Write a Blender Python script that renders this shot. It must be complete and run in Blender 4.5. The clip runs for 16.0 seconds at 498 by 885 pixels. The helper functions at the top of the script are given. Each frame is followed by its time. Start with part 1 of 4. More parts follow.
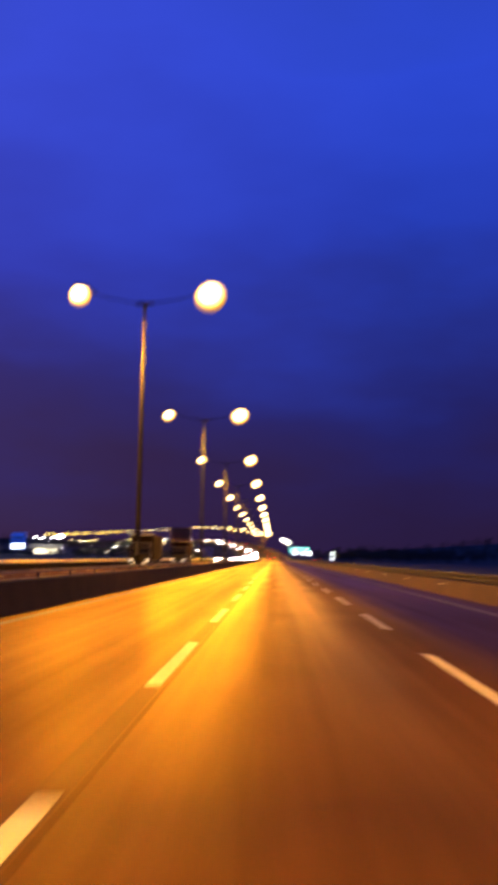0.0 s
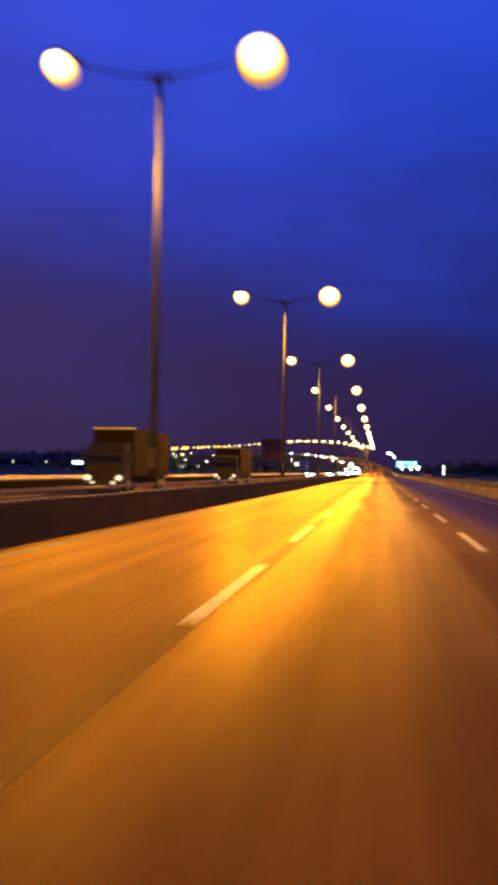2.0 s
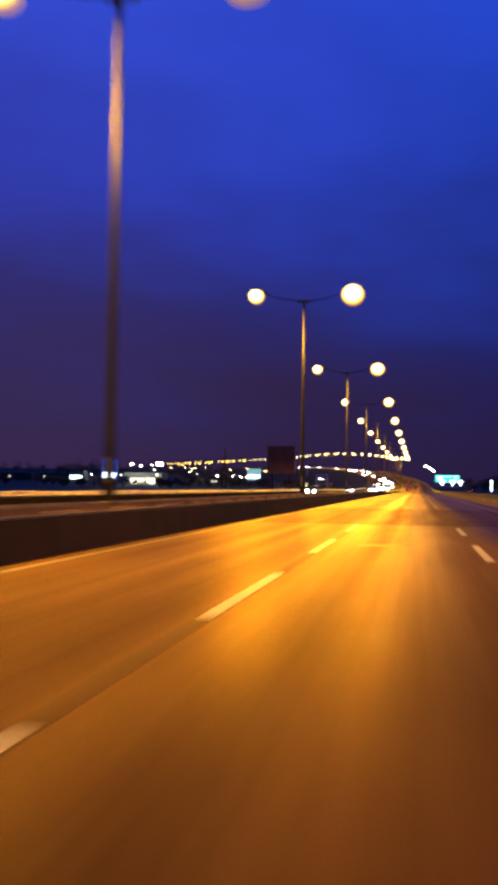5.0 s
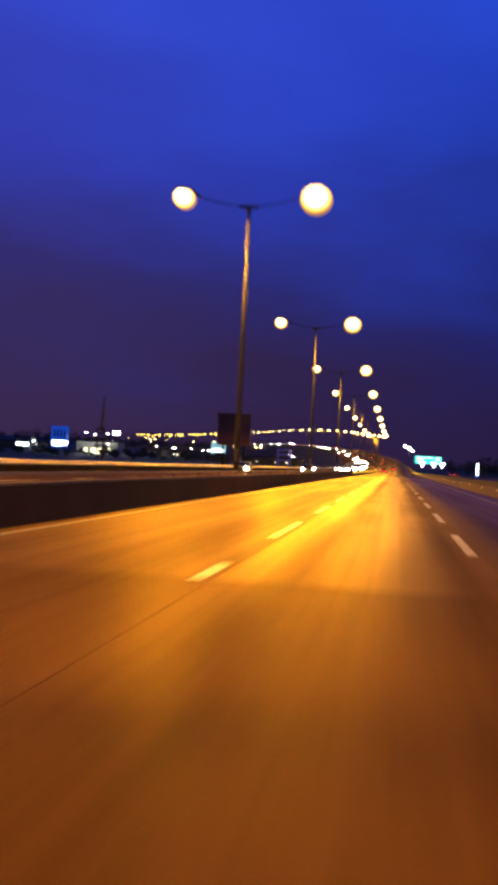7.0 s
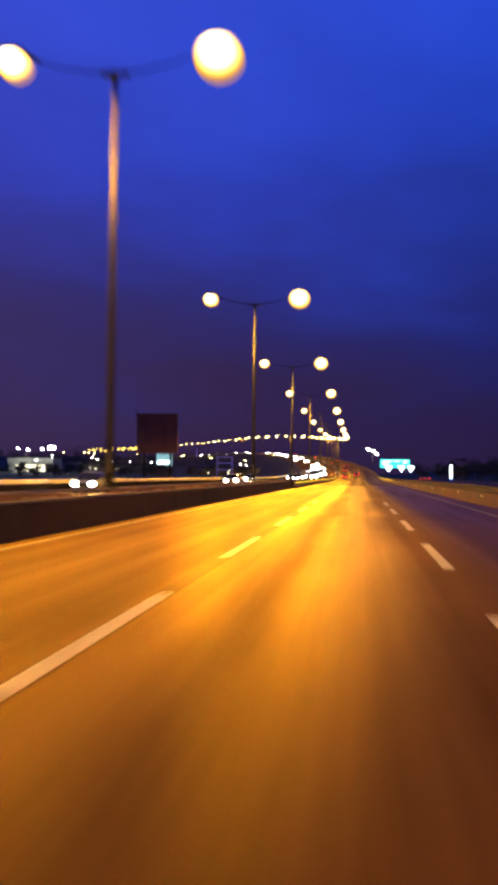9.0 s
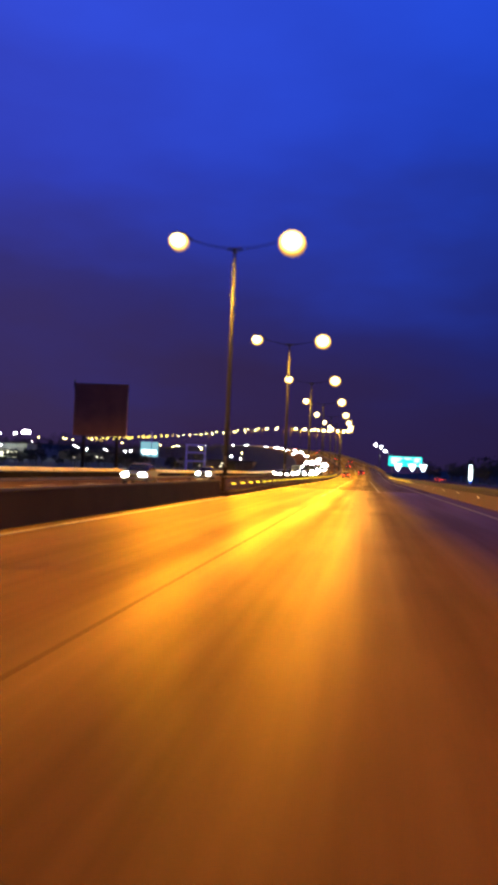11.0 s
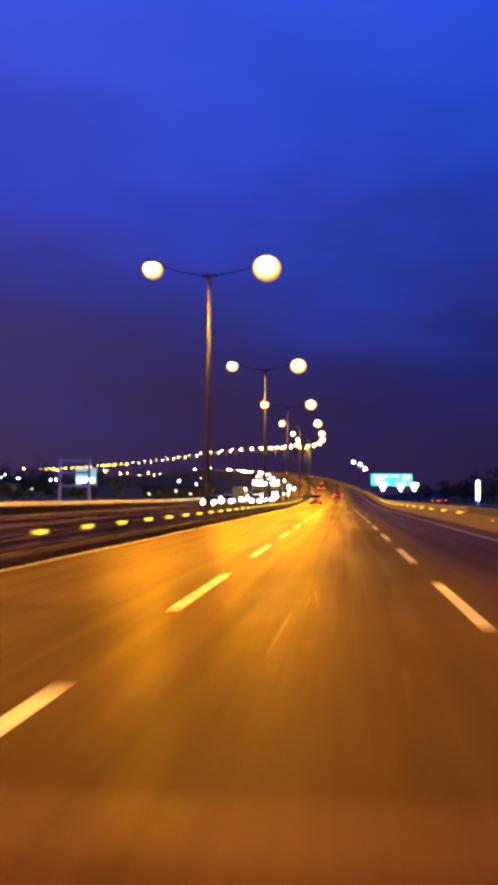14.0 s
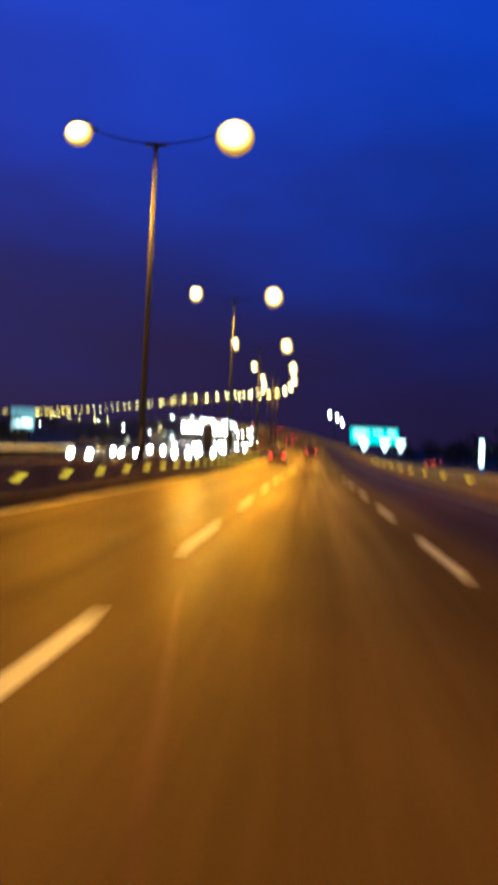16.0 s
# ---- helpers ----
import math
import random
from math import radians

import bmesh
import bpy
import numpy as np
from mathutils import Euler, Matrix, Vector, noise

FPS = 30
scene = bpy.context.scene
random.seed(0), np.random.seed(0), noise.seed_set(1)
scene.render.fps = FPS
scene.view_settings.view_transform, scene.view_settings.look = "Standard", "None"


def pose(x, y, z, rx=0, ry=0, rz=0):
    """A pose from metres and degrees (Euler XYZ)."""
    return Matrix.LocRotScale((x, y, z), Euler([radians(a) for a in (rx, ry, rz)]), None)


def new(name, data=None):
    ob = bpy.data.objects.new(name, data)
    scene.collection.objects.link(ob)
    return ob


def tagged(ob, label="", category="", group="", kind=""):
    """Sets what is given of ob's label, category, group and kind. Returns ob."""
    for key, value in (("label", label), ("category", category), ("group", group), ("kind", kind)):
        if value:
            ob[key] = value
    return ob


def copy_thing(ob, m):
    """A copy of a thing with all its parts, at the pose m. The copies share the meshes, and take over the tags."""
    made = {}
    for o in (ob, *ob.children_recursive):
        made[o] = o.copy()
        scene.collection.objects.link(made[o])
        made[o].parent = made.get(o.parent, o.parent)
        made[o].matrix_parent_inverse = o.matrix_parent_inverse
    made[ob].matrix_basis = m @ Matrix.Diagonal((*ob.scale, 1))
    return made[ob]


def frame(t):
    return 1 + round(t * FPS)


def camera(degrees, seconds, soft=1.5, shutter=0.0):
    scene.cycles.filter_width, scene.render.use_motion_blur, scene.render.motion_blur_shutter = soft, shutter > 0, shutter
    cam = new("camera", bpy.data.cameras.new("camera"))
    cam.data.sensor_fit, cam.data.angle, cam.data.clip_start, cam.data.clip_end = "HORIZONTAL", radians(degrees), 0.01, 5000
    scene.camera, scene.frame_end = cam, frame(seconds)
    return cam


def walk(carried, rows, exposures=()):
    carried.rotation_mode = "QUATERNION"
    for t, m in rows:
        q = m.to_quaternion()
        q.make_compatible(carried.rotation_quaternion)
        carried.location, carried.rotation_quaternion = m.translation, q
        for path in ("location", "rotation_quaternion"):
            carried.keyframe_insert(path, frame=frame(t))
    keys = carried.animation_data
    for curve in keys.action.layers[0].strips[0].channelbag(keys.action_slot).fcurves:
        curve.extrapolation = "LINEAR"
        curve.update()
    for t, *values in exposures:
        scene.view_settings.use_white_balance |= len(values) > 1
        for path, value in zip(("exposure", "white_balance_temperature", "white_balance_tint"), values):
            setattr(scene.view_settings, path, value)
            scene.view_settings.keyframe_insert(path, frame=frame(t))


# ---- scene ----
import functools

# ---------------------------------------------------------------- camera and walk
cam = camera(29.0, 16.0, soft=4.5, shutter=0.9)
EYE = 1.395            # height of the lens over the road, a car's windscreen


def drive(x, y, yaw, pitch, lean):
    return pose(x, y, EYE, 90 + pitch, 0, yaw) @ pose(0, 0, 0, 0, 0, -lean)


# seconds, metres right, metres ahead, yaw, pitch, lean
PATH = [
    (0.0, -0.50, -0.00, 1.63, 6.81, -0.99),
    (0.5, -0.42, 13.19, 6.10, 4.84, -1.92),
    (1.0, -0.27, 26.81, 7.62, 2.98, -1.27),
    (1.5, -0.29, 40.47, 7.14, 0.08, -2.71),
    (2.0, -0.09, 53.93, 7.77, 1.68, -0.89),
    (2.5, -0.03, 67.33, 7.00, 1.50, -0.90),
    (3.0, 0.12, 80.87, 6.73, 1.33, -0.63),
    (5.5, 0.39, 149.76, 10.32, 2.73, -0.90),
    (6.0, 0.36, 163.35, 8.34, 2.44, 0.26),
    (6.5, 0.36, 176.79, 7.98, 2.51, -0.65),
    (7.0, 0.43, 190.57, 8.69, 1.18, -2.91),
    (7.5, 0.50, 204.14, 9.41, 1.94, -2.41),
    (8.0, 0.52, 217.74, 8.85, 2.37, -2.04),
    (8.5, 0.46, 231.40, 7.55, 2.18, -1.50),
    (9.0, 0.43, 244.61, 6.51, 1.91, -0.61),
    (11.5, 0.60, 310.48, 6.93, 1.56, -2.70),
    (12.0, 0.42, 323.50, 7.16, 1.86, -1.79),
    (12.5, 0.60, 336.63, 6.91, 1.40, -2.45),
    (13.0, 0.37, 349.34, 6.78, 2.37, -0.51),
    (13.5, 0.31, 361.51, 5.88, 2.14, -0.93),
    (14.0, 0.23, 373.90, 5.44, 3.20, -0.42),
    (14.5, 0.21, 386.44, 5.33, 3.83, -1.12),
    (15.0, 0.18, 398.94, 4.68, 2.39, -2.71),
    (15.5, 0.04, 411.82, 6.30, 1.86, -2.17),
    (16.0, -0.12, 425.09, 3.75, 0.48, -2.83),
]
# jolts of the car: seconds, and by how much the lens turns and tips in a thirtieth of a second
JOLTS = [(13.0, 0.10, 0.25), (14.5, 0.42, 0.26), (15.5, -0.15, 0.42), (16.0, 0.22, 0.52)]


def jolted(rows):
    out = list(rows)
    for t, turn, tip in JOLTS:
        for dt, k in ((-0.1, 0), (-1 / 30, -1), (1 / 30, 1), (0.1, 0)):
            u = t + dt
            if u > rows[-1][0]:
                continue
            a = max(r for r in rows if r[0] <= u)
            b = min(r for r in rows if r[0] > u)
            f = (u - a[0]) / (b[0] - a[0])
            x, y, yaw, pitch, lean = (p + f * (q - p) for p, q in zip(a[1:], b[1:]))
            out.append((u, x, y, yaw + k * turn, pitch + k * tip, lean))
    return sorted(out)


walk(cam, [(t, drive(*row)) for t, *row in jolted(PATH)],
     exposures=[(0.0, 0.0, 6750, 14), (0.5, 0.15, 6700, 15), (1.0, 0.05, 6400, 13), (1.5, -0.12, 6500, 2), (2.0, 0.15, 6500, 2), (2.5, 0.2, 6500, 13), (3.0, 0.18, 6450, -4),
                (5.5, -0.12, 6350, -2), (6.0, 0.15, 6500, -8), (6.5, 0.2, 6500, 9), (7.0, -0.05, 6400, 1), (7.5, 0.38, 6750, 6), (8.0, 0.15, 6500, 9), (9.0, 0.06, 6500, 0),
                (11.5, 0.08, 6000, -3), (12.0, 0.3, 6500, -2), (12.5, 0.2, 6500, -5), (13.0, 0.05, 6150, -11), (13.5, 0.15, 6350, -7), (14.0, 0.2, 6600, 0), (14.5, 0.05, 6100, -12), (15.0, 0.35, 6600, -10),
                (15.5, 0.1, 6650, 0), (16.0, -0.28, 5450, -16)])

# ---------------------------------------------------------------- dusk sky
world = bpy.data.worlds.new("dusk")
scene.world = world
world.use_nodes = True
wn, wl = world.node_tree.nodes, world.node_tree.links
wn.clear()


def ramp(nodes, stops, mode="LINEAR"):
    r = nodes.new("ShaderNodeValToRGB")
    r.color_ramp.interpolation = mode
    e = r.color_ramp.elements
    while len(e) < len(stops):
        e.new(0.5)
    for k, (p, c) in zip(e, stops):
        k.position, k.color = p, (*c, 1)
    return r


coord = wn.new("ShaderNodeTexCoord")
axes = wn.new("ShaderNodeSeparateXYZ")
wl.new(coord.outputs["Generated"], axes.inputs[0])
cloud = wn.new("ShaderNodeTexNoise")
cloud.inputs["Scale"].default_value = 3.2
cloud.inputs["Detail"].default_value = 4
stretch = wn.new("ShaderNodeMapping")
stretch.inputs["Scale"].default_value = (1, 1, 2.6)
wl.new(coord.outputs["Generated"], stretch.inputs[0])
wl.new(stretch.outputs[0], cloud.inputs["Vector"])
shift = wn.new("ShaderNodeMath")
shift.operation = "MULTIPLY_ADD"
shift.inputs[1].default_value, shift.inputs[2].default_value = 0.26, -0.13
wl.new(cloud.outputs["Fac"], shift.inputs[0])
height = wn.new("ShaderNodeMath")
height.operation = "ADD"
wl.new(axes.outputs["Z"], height.inputs[0])
wl.new(shift.outputs[0], height.inputs[1])
east = ramp(wn, [(0.0, (0.022, 0.011, 0.048)), (0.07, (0.020, 0.013, 0.076)), (0.15, (0.016, 0.017, 0.14)), (0.23, (0.016, 0.029, 0.27)),
                 (0.32, (0.017, 0.047, 0.48)), (0.46, (0.022, 0.066, 0.66)), (0.70, (0.020, 0.055, 0.36)), (1.0, (0.018, 0.045, 0.24))])
west = ramp(wn, [(0.0, (0.043, 0.019, 0.058)), (0.08, (0.042, 0.023, 0.088)), (0.18, (0.036, 0.027, 0.170)),
                 (0.30, (0.036, 0.046, 0.44)), (0.46, (0.042, 0.072, 0.68)), (0.70, (0.022, 0.055, 0.36)), (1.0, (0.018, 0.045, 0.24))])
for r in (east, west):
    wl.new(height.outputs[0], r.inputs[0])
side = wn.new("ShaderNodeMapRange")
side.inputs["From Min"].default_value, side.inputs["From Max"].default_value = -0.34, 0.14
wl.new(axes.outputs["X"], side.inputs["Value"])
both = wn.new("ShaderNodeMix")
both.data_type = "RGBA"
wl.new(side.outputs[0], both.inputs["Factor"])
wl.new(west.outputs[0], both.inputs["A"])
wl.new(east.outputs[0], both.inputs["B"])
back = wn.new("ShaderNodeBackground")
wl.new(both.outputs["Result"], back.inputs["Color"])
# the last light stands ahead; behind the car the sky is dimmer
night = wn.new("ShaderNodeMapRange")
night.interpolation_type = "SMOOTHSTEP"
night.inputs["From Min"].default_value, night.inputs["From Max"].default_value = -0.5, 0.75
night.inputs["To Min"].default_value, night.inputs["To Max"].default_value = 0.22, 1.0
wl.new(axes.outputs["Y"], night.inputs["Value"])
wl.new(night.outputs[0], back.inputs["Strength"])
wl.new(back.outputs[0], wn.new("ShaderNodeOutputWorld").inputs["Surface"])

# street lamps along the median: spacing, first one, half width of the pair, height
SPACING, FIRST, HALF, HEAD_Z = 38.03, 43.46, 3.04, 13.36
MEDIAN = -6.68
SODIUM = (1.0, 0.435, 0.017)
LAMP_WATTS = 14500.0


# ---------------------------------------------------------------- materials
def material(name, colour, rough=0.6, metal=0.0, spots=0.0, scale=1.0, bump=0.0, bump_scale=40.0, dark=0.5, spec=0.5):
    m = bpy.data.materials.new(name)
    m.use_nodes = True
    n, l = m.node_tree.nodes, m.node_tree.links
    b = n["Principled BSDF"]
    b.inputs["Base Color"].default_value = (*colour, 1)
    b.inputs["Roughness"].default_value = rough
    b.inputs["Metallic"].default_value = metal
    b.inputs["Specular IOR Level"].default_value = spec
    tc = n.new("ShaderNodeTexCoord")
    if spots:
        big = n.new("ShaderNodeTexNoise")
        big.inputs["Scale"].default_value, big.inputs["Detail"].default_value = scale, 6
        fine = n.new("ShaderNodeTexNoise")
        fine.inputs["Scale"].default_value, fine.inputs["Detail"].default_value = scale * 23, 3
        add = n.new("ShaderNodeMath")
        add.operation = "MULTIPLY_ADD"
        add.inputs[1].default_value = 0.35
        for t in (big, fine):
            l.new(tc.outputs["Object"], t.inputs["Vector"])
        l.new(fine.outputs["Fac"], add.inputs[0])
        l.new(big.outputs["Fac"], add.inputs[2])
        lo = tuple(c * (1 - spots * dark) for c in colour)
        hi = tuple(min(1, c * (1 + spots * (1 - dark))) for c in colour)
        r = ramp(n, [(0.45, lo), (0.9, hi)])
        l.new(add.outputs[0], r.inputs[0])
        l.new(r.outputs[0], b.inputs["Base Color"])
        rr = n.new("ShaderNodeMapRange")
        rr.inputs["To Min"].default_value, rr.inputs["To Max"].default_value = max(0.05, rough - 0.12), min(1, rough + 0.12)
        l.new(big.outputs["Fac"], rr.inputs["Value"])
        l.new(rr.outputs[0], b.inputs["Roughness"])
    if bump:
        g = n.new("ShaderNodeTexNoise")
        g.inputs["Scale"].default_value, g.inputs["Detail"].default_value = bump_scale, 3
        l.new(tc.outputs["Object"], g.inputs["Vector"])
        bp = n.new("ShaderNodeBump")
        bp.inputs["Strength"].default_value, bp.inputs["Distance"].default_value = bump, 0.02
        l.new(g.outputs["Fac"], bp.inputs["Height"])
        l.new(bp.outputs[0], b.inputs["Normal"])
    return m


def glow(name, colour, strength):
    m = bpy.data.materials.new(name)
    m.use_nodes = True
    b = m.node_tree.nodes["Principled BSDF"]
    b.inputs["Base Color"].default_value = (*[min(0.8, c) for c in colour], 1)
    b.inputs["Emission Color"].default_value = (*colour, 1)
    b.inputs["Emission Strength"].default_value = strength
    return m


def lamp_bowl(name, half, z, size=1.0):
    """A refractor bowl round a sodium burner: hottest in the middle; its amber rim stands for the halo."""
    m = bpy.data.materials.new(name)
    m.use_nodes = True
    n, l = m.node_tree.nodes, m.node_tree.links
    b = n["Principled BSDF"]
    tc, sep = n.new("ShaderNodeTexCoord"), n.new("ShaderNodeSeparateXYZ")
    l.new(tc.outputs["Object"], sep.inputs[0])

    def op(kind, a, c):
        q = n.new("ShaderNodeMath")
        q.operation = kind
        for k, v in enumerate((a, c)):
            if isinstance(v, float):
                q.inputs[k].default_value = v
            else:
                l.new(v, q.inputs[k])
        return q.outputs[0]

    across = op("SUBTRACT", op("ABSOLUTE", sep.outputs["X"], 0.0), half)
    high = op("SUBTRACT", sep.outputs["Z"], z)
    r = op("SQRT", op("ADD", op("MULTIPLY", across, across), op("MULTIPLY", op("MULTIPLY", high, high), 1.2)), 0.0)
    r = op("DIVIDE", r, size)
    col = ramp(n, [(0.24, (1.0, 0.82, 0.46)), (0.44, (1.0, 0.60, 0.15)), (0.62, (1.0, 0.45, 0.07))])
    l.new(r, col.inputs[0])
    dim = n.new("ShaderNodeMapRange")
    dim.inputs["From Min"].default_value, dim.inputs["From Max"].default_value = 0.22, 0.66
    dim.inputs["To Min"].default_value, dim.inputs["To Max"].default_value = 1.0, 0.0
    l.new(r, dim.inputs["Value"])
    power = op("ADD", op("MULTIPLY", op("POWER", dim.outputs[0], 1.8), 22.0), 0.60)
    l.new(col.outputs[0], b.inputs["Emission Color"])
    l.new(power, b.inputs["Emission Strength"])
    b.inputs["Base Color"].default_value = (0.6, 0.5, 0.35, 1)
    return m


def asphalt(name, base, rough, streak, wet=0.42, tint=(1.0, 0.74, 0.15), slow_lane=True, sheen=0.15, cover_by=0.39, gloss_bands=(), dimmed=(0.047, 0.0245, 0.0175)):
    """Damp asphalt: dull stones under a brown film of oil and grit that shines at a flat angle; wheel tracks run lengthwise."""
    m = bpy.data.materials.new(name)
    m.use_nodes = True
    n, l = m.node_tree.nodes, m.node_tree.links
    n.remove(n["Principled BSDF"])
    dull, film, mixed, fres = (n.new("ShaderNodeBsdfDiffuse"), n.new("ShaderNodeBsdfGlossy"), n.new("ShaderNodeMixShader"), n.new("ShaderNodeFresnel"))
    film.inputs["Color"].default_value = (*tint, 1)
    fres.inputs["IOR"].default_value = 1.045
    thin = n.new("ShaderNodeMath")                   # the film is broken: it covers part of the stones
    thin.operation = "MULTIPLY"
    thin.inputs[1].default_value = 0.36
    l.new(fres.outputs[0], thin.inputs[0])
    l.new(thin.outputs[0], mixed.inputs["Fac"])
    l.new(dull.outputs[0], mixed.inputs[1])
    l.new(film.outputs[0], mixed.inputs[2])
    # water that stands between the stones mirrors the lamps more sharply
    water, top_mix, part_wet = n.new("ShaderNodeBsdfGlossy"), n.new("ShaderNodeMixShader"), n.new("ShaderNodeMath")
    water.inputs["Color"].default_value = (1.0, 0.80, 0.35, 1)
    water.inputs["Roughness"].default_value = 0.24
    part_wet.operation = "MULTIPLY"
    part_wet.inputs[1].default_value = sheen
    l.new(fres.outputs[0], part_wet.inputs[0])
    l.new(part_wet.outputs[0], top_mix.inputs["Fac"])
    l.new(mixed.outputs[0], top_mix.inputs[1])
    l.new(water.outputs[0], top_mix.inputs[2])
    l.new(top_mix.outputs[0], n["Material Output"].inputs["Surface"])
    tc = n.new("ShaderNodeTexCoord")

    def noise_at(scale, detail, stretch):
        mp, t = n.new("ShaderNodeMapping"), n.new("ShaderNodeTexNoise")
        mp.inputs["Scale"].default_value = stretch
        t.inputs["Scale"].default_value, t.inputs["Detail"].default_value = scale, detail
        l.new(tc.outputs["Object"], mp.inputs[0])
        l.new(mp.outputs[0], t.inputs["Vector"])
        return t.outputs["Fac"]

    tracks = noise_at(1.1, 5, (1.0, 0.03, 1.0))
    scratches = noise_at(7.0, 3, (1.0, 0.05, 1.0))
    stains = noise_at(0.35, 7, (1.0, 0.5, 1.0))
    grain = noise_at(60.0, 2, (1.0, 1.0, 1.0))

    def blend(a, k, c):
        q = n.new("ShaderNodeMath")
        q.operation = "MULTIPLY_ADD"
        q.inputs[1].default_value = k
        l.new(a, q.inputs[0])
        l.new(c, q.inputs[2])
        return q.outputs[0]

    mix = blend(scratches, 0.35, blend(tracks, streak, stains))
    mid = 0.5 + 0.5 * streak + 0.175

    def spread(lo, hi):
        q = n.new("ShaderNodeMapRange")
        q.inputs["From Min"].default_value, q.inputs["From Max"].default_value = mid - 0.32, mid + 0.32
        q.inputs["To Min"].default_value, q.inputs["To Max"].default_value = lo, hi
        l.new(mix, q.inputs["Value"])
        return q.outputs[0]

    # wet patches and streaks, where the film is thicker
    damp = blend(noise_at(2.2, 3, (1.0, 0.012, 1.0)), 0.8, noise_at(0.5, 4, (1.0, 0.06, 1.0)))
    cover = n.new("ShaderNodeMapRange")
    cover.inputs["From Min"].default_value, cover.inputs["From Max"].default_value = 0.72, 1.12
    cover.inputs["To Min"].default_value, cover.inputs["To Max"].default_value = cover_by * (1 - 0.45 * wet), cover_by * (1 + wet)
    l.new(damp, cover.inputs["Value"])
    l.new(cover.outputs[0], thin.inputs[1])
    if gloss_bands:
        # film thickened in bands beside the lane line, to set the lamps' gold streaks
        where = n.new("ShaderNodeSeparateXYZ")
        l.new(tc.outputs["Object"], where.inputs[0])
        wander = blend(noise_at(0.09, 2, (0.0, 1.0, 0.0)), 0.7, where.outputs["X"])
        total = cover.outputs[0]
        for middle, half, gain in gloss_bands:
            gap, far_off, gloss_band, more = n.new("ShaderNodeMath"), n.new("ShaderNodeMath"), n.new("ShaderNodeMapRange"), n.new("ShaderNodeMath")
            gap.operation, far_off.operation, more.operation = "SUBTRACT", "ABSOLUTE", "MULTIPLY_ADD"
            gap.inputs[1].default_value = middle + 0.35
            l.new(wander, gap.inputs[0])
            l.new(gap.outputs[0], far_off.inputs[0])
            gloss_band.interpolation_type = "SMOOTHSTEP"
            gloss_band.inputs["From Min"].default_value, gloss_band.inputs["From Max"].default_value = 0.0, half
            gloss_band.inputs["To Min"].default_value, gloss_band.inputs["To Max"].default_value = gain, 0.0
            l.new(far_off.outputs[0], gloss_band.inputs["Value"])
            l.new(gloss_band.outputs[0], more.inputs[0])
            l.new(cover.outputs[0], more.inputs[1])
            l.new(total, more.inputs[2])
            total = more.outputs[0]
        l.new(total, thin.inputs[1])
    r = ramp(n, [(0.0, tuple(c * 0.62 for c in base)), (1.0, tuple(c * 1.4 for c in base))])
    l.new(spread(0.0, 1.0), r.inputs[0])
    l.new(r.outputs[0], dull.inputs["Color"])
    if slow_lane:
        # slow lane and shoulder: lamp falloff painted darker, mirrored sky violet, with a soft edge
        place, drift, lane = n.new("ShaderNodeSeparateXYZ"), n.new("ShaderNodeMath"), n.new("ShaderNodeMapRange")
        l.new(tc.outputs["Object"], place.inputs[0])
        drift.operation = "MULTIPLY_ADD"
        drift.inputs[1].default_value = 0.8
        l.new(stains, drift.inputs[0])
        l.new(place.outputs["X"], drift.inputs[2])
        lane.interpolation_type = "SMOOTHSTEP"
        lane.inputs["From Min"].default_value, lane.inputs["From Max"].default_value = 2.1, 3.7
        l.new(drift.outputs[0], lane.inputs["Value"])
        for socket, source, own in ((dull.inputs["Color"], r.outputs[0], dimmed), (film.inputs["Color"], None, (0.32, 0.25, 0.52))):
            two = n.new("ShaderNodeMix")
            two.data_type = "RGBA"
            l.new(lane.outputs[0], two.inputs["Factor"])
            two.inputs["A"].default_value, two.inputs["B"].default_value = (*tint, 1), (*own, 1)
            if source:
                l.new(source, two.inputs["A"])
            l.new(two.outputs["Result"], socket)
    l.new(spread(rough - 0.07, rough + 0.07), film.inputs["Roughness"])
    bp = n.new("ShaderNodeBump")
    bp.inputs["Strength"].default_value, bp.inputs["Distance"].default_value = 0.25, 0.01
    l.new(grain, bp.inputs["Height"])
    for q in (dull, film, water):
        l.new(bp.outputs[0], q.inputs["Normal"])
    return m


GLOSS_BANDS = ((-1.45, 0.95, 1.6), (0.40, 1.15, 2.8))     # middle, half width, how much more film
GLOSS_BANDS_NEW = ((-1.45, 0.95, 0.7), (0.40, 1.15, 1.7))
M_ROAD = asphalt("damp_asphalt", (0.101, 0.0455, 0.0215), 0.45, 0.9, tint=(1.0, 0.69, 0.15), cover_by=0.42, gloss_bands=GLOSS_BANDS, sheen=0.16)
M_ROAD_MENDED = asphalt("resurfaced_asphalt", (0.088, 0.0425, 0.0190), 0.45, 0.9, tint=(1.0, 0.67, 0.15), cover_by=0.26, gloss_bands=GLOSS_BANDS)
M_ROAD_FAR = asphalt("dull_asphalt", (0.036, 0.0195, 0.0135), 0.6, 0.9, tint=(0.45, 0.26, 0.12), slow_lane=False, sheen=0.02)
M_ROAD_NEW = asphalt("newer_asphalt", (0.084, 0.0490, 0.0165), 0.44, 0.7, wet=0.8, tint=(1.0, 0.74, 0.15), cover_by=0.18, gloss_bands=GLOSS_BANDS_NEW, dimmed=(0.050, 0.0285, 0.0180))
M_PATCH = asphalt("patched_asphalt", (0.56, 0.42, 0.14), 0.34, 0.4, slow_lane=False, cover_by=0.95, sheen=0.8)
M_STRIP = asphalt("worn_repair_strip", (0.15, 0.085, 0.034), 0.36, 0.4, slow_lane=False, cover_by=1.0, sheen=0.6)
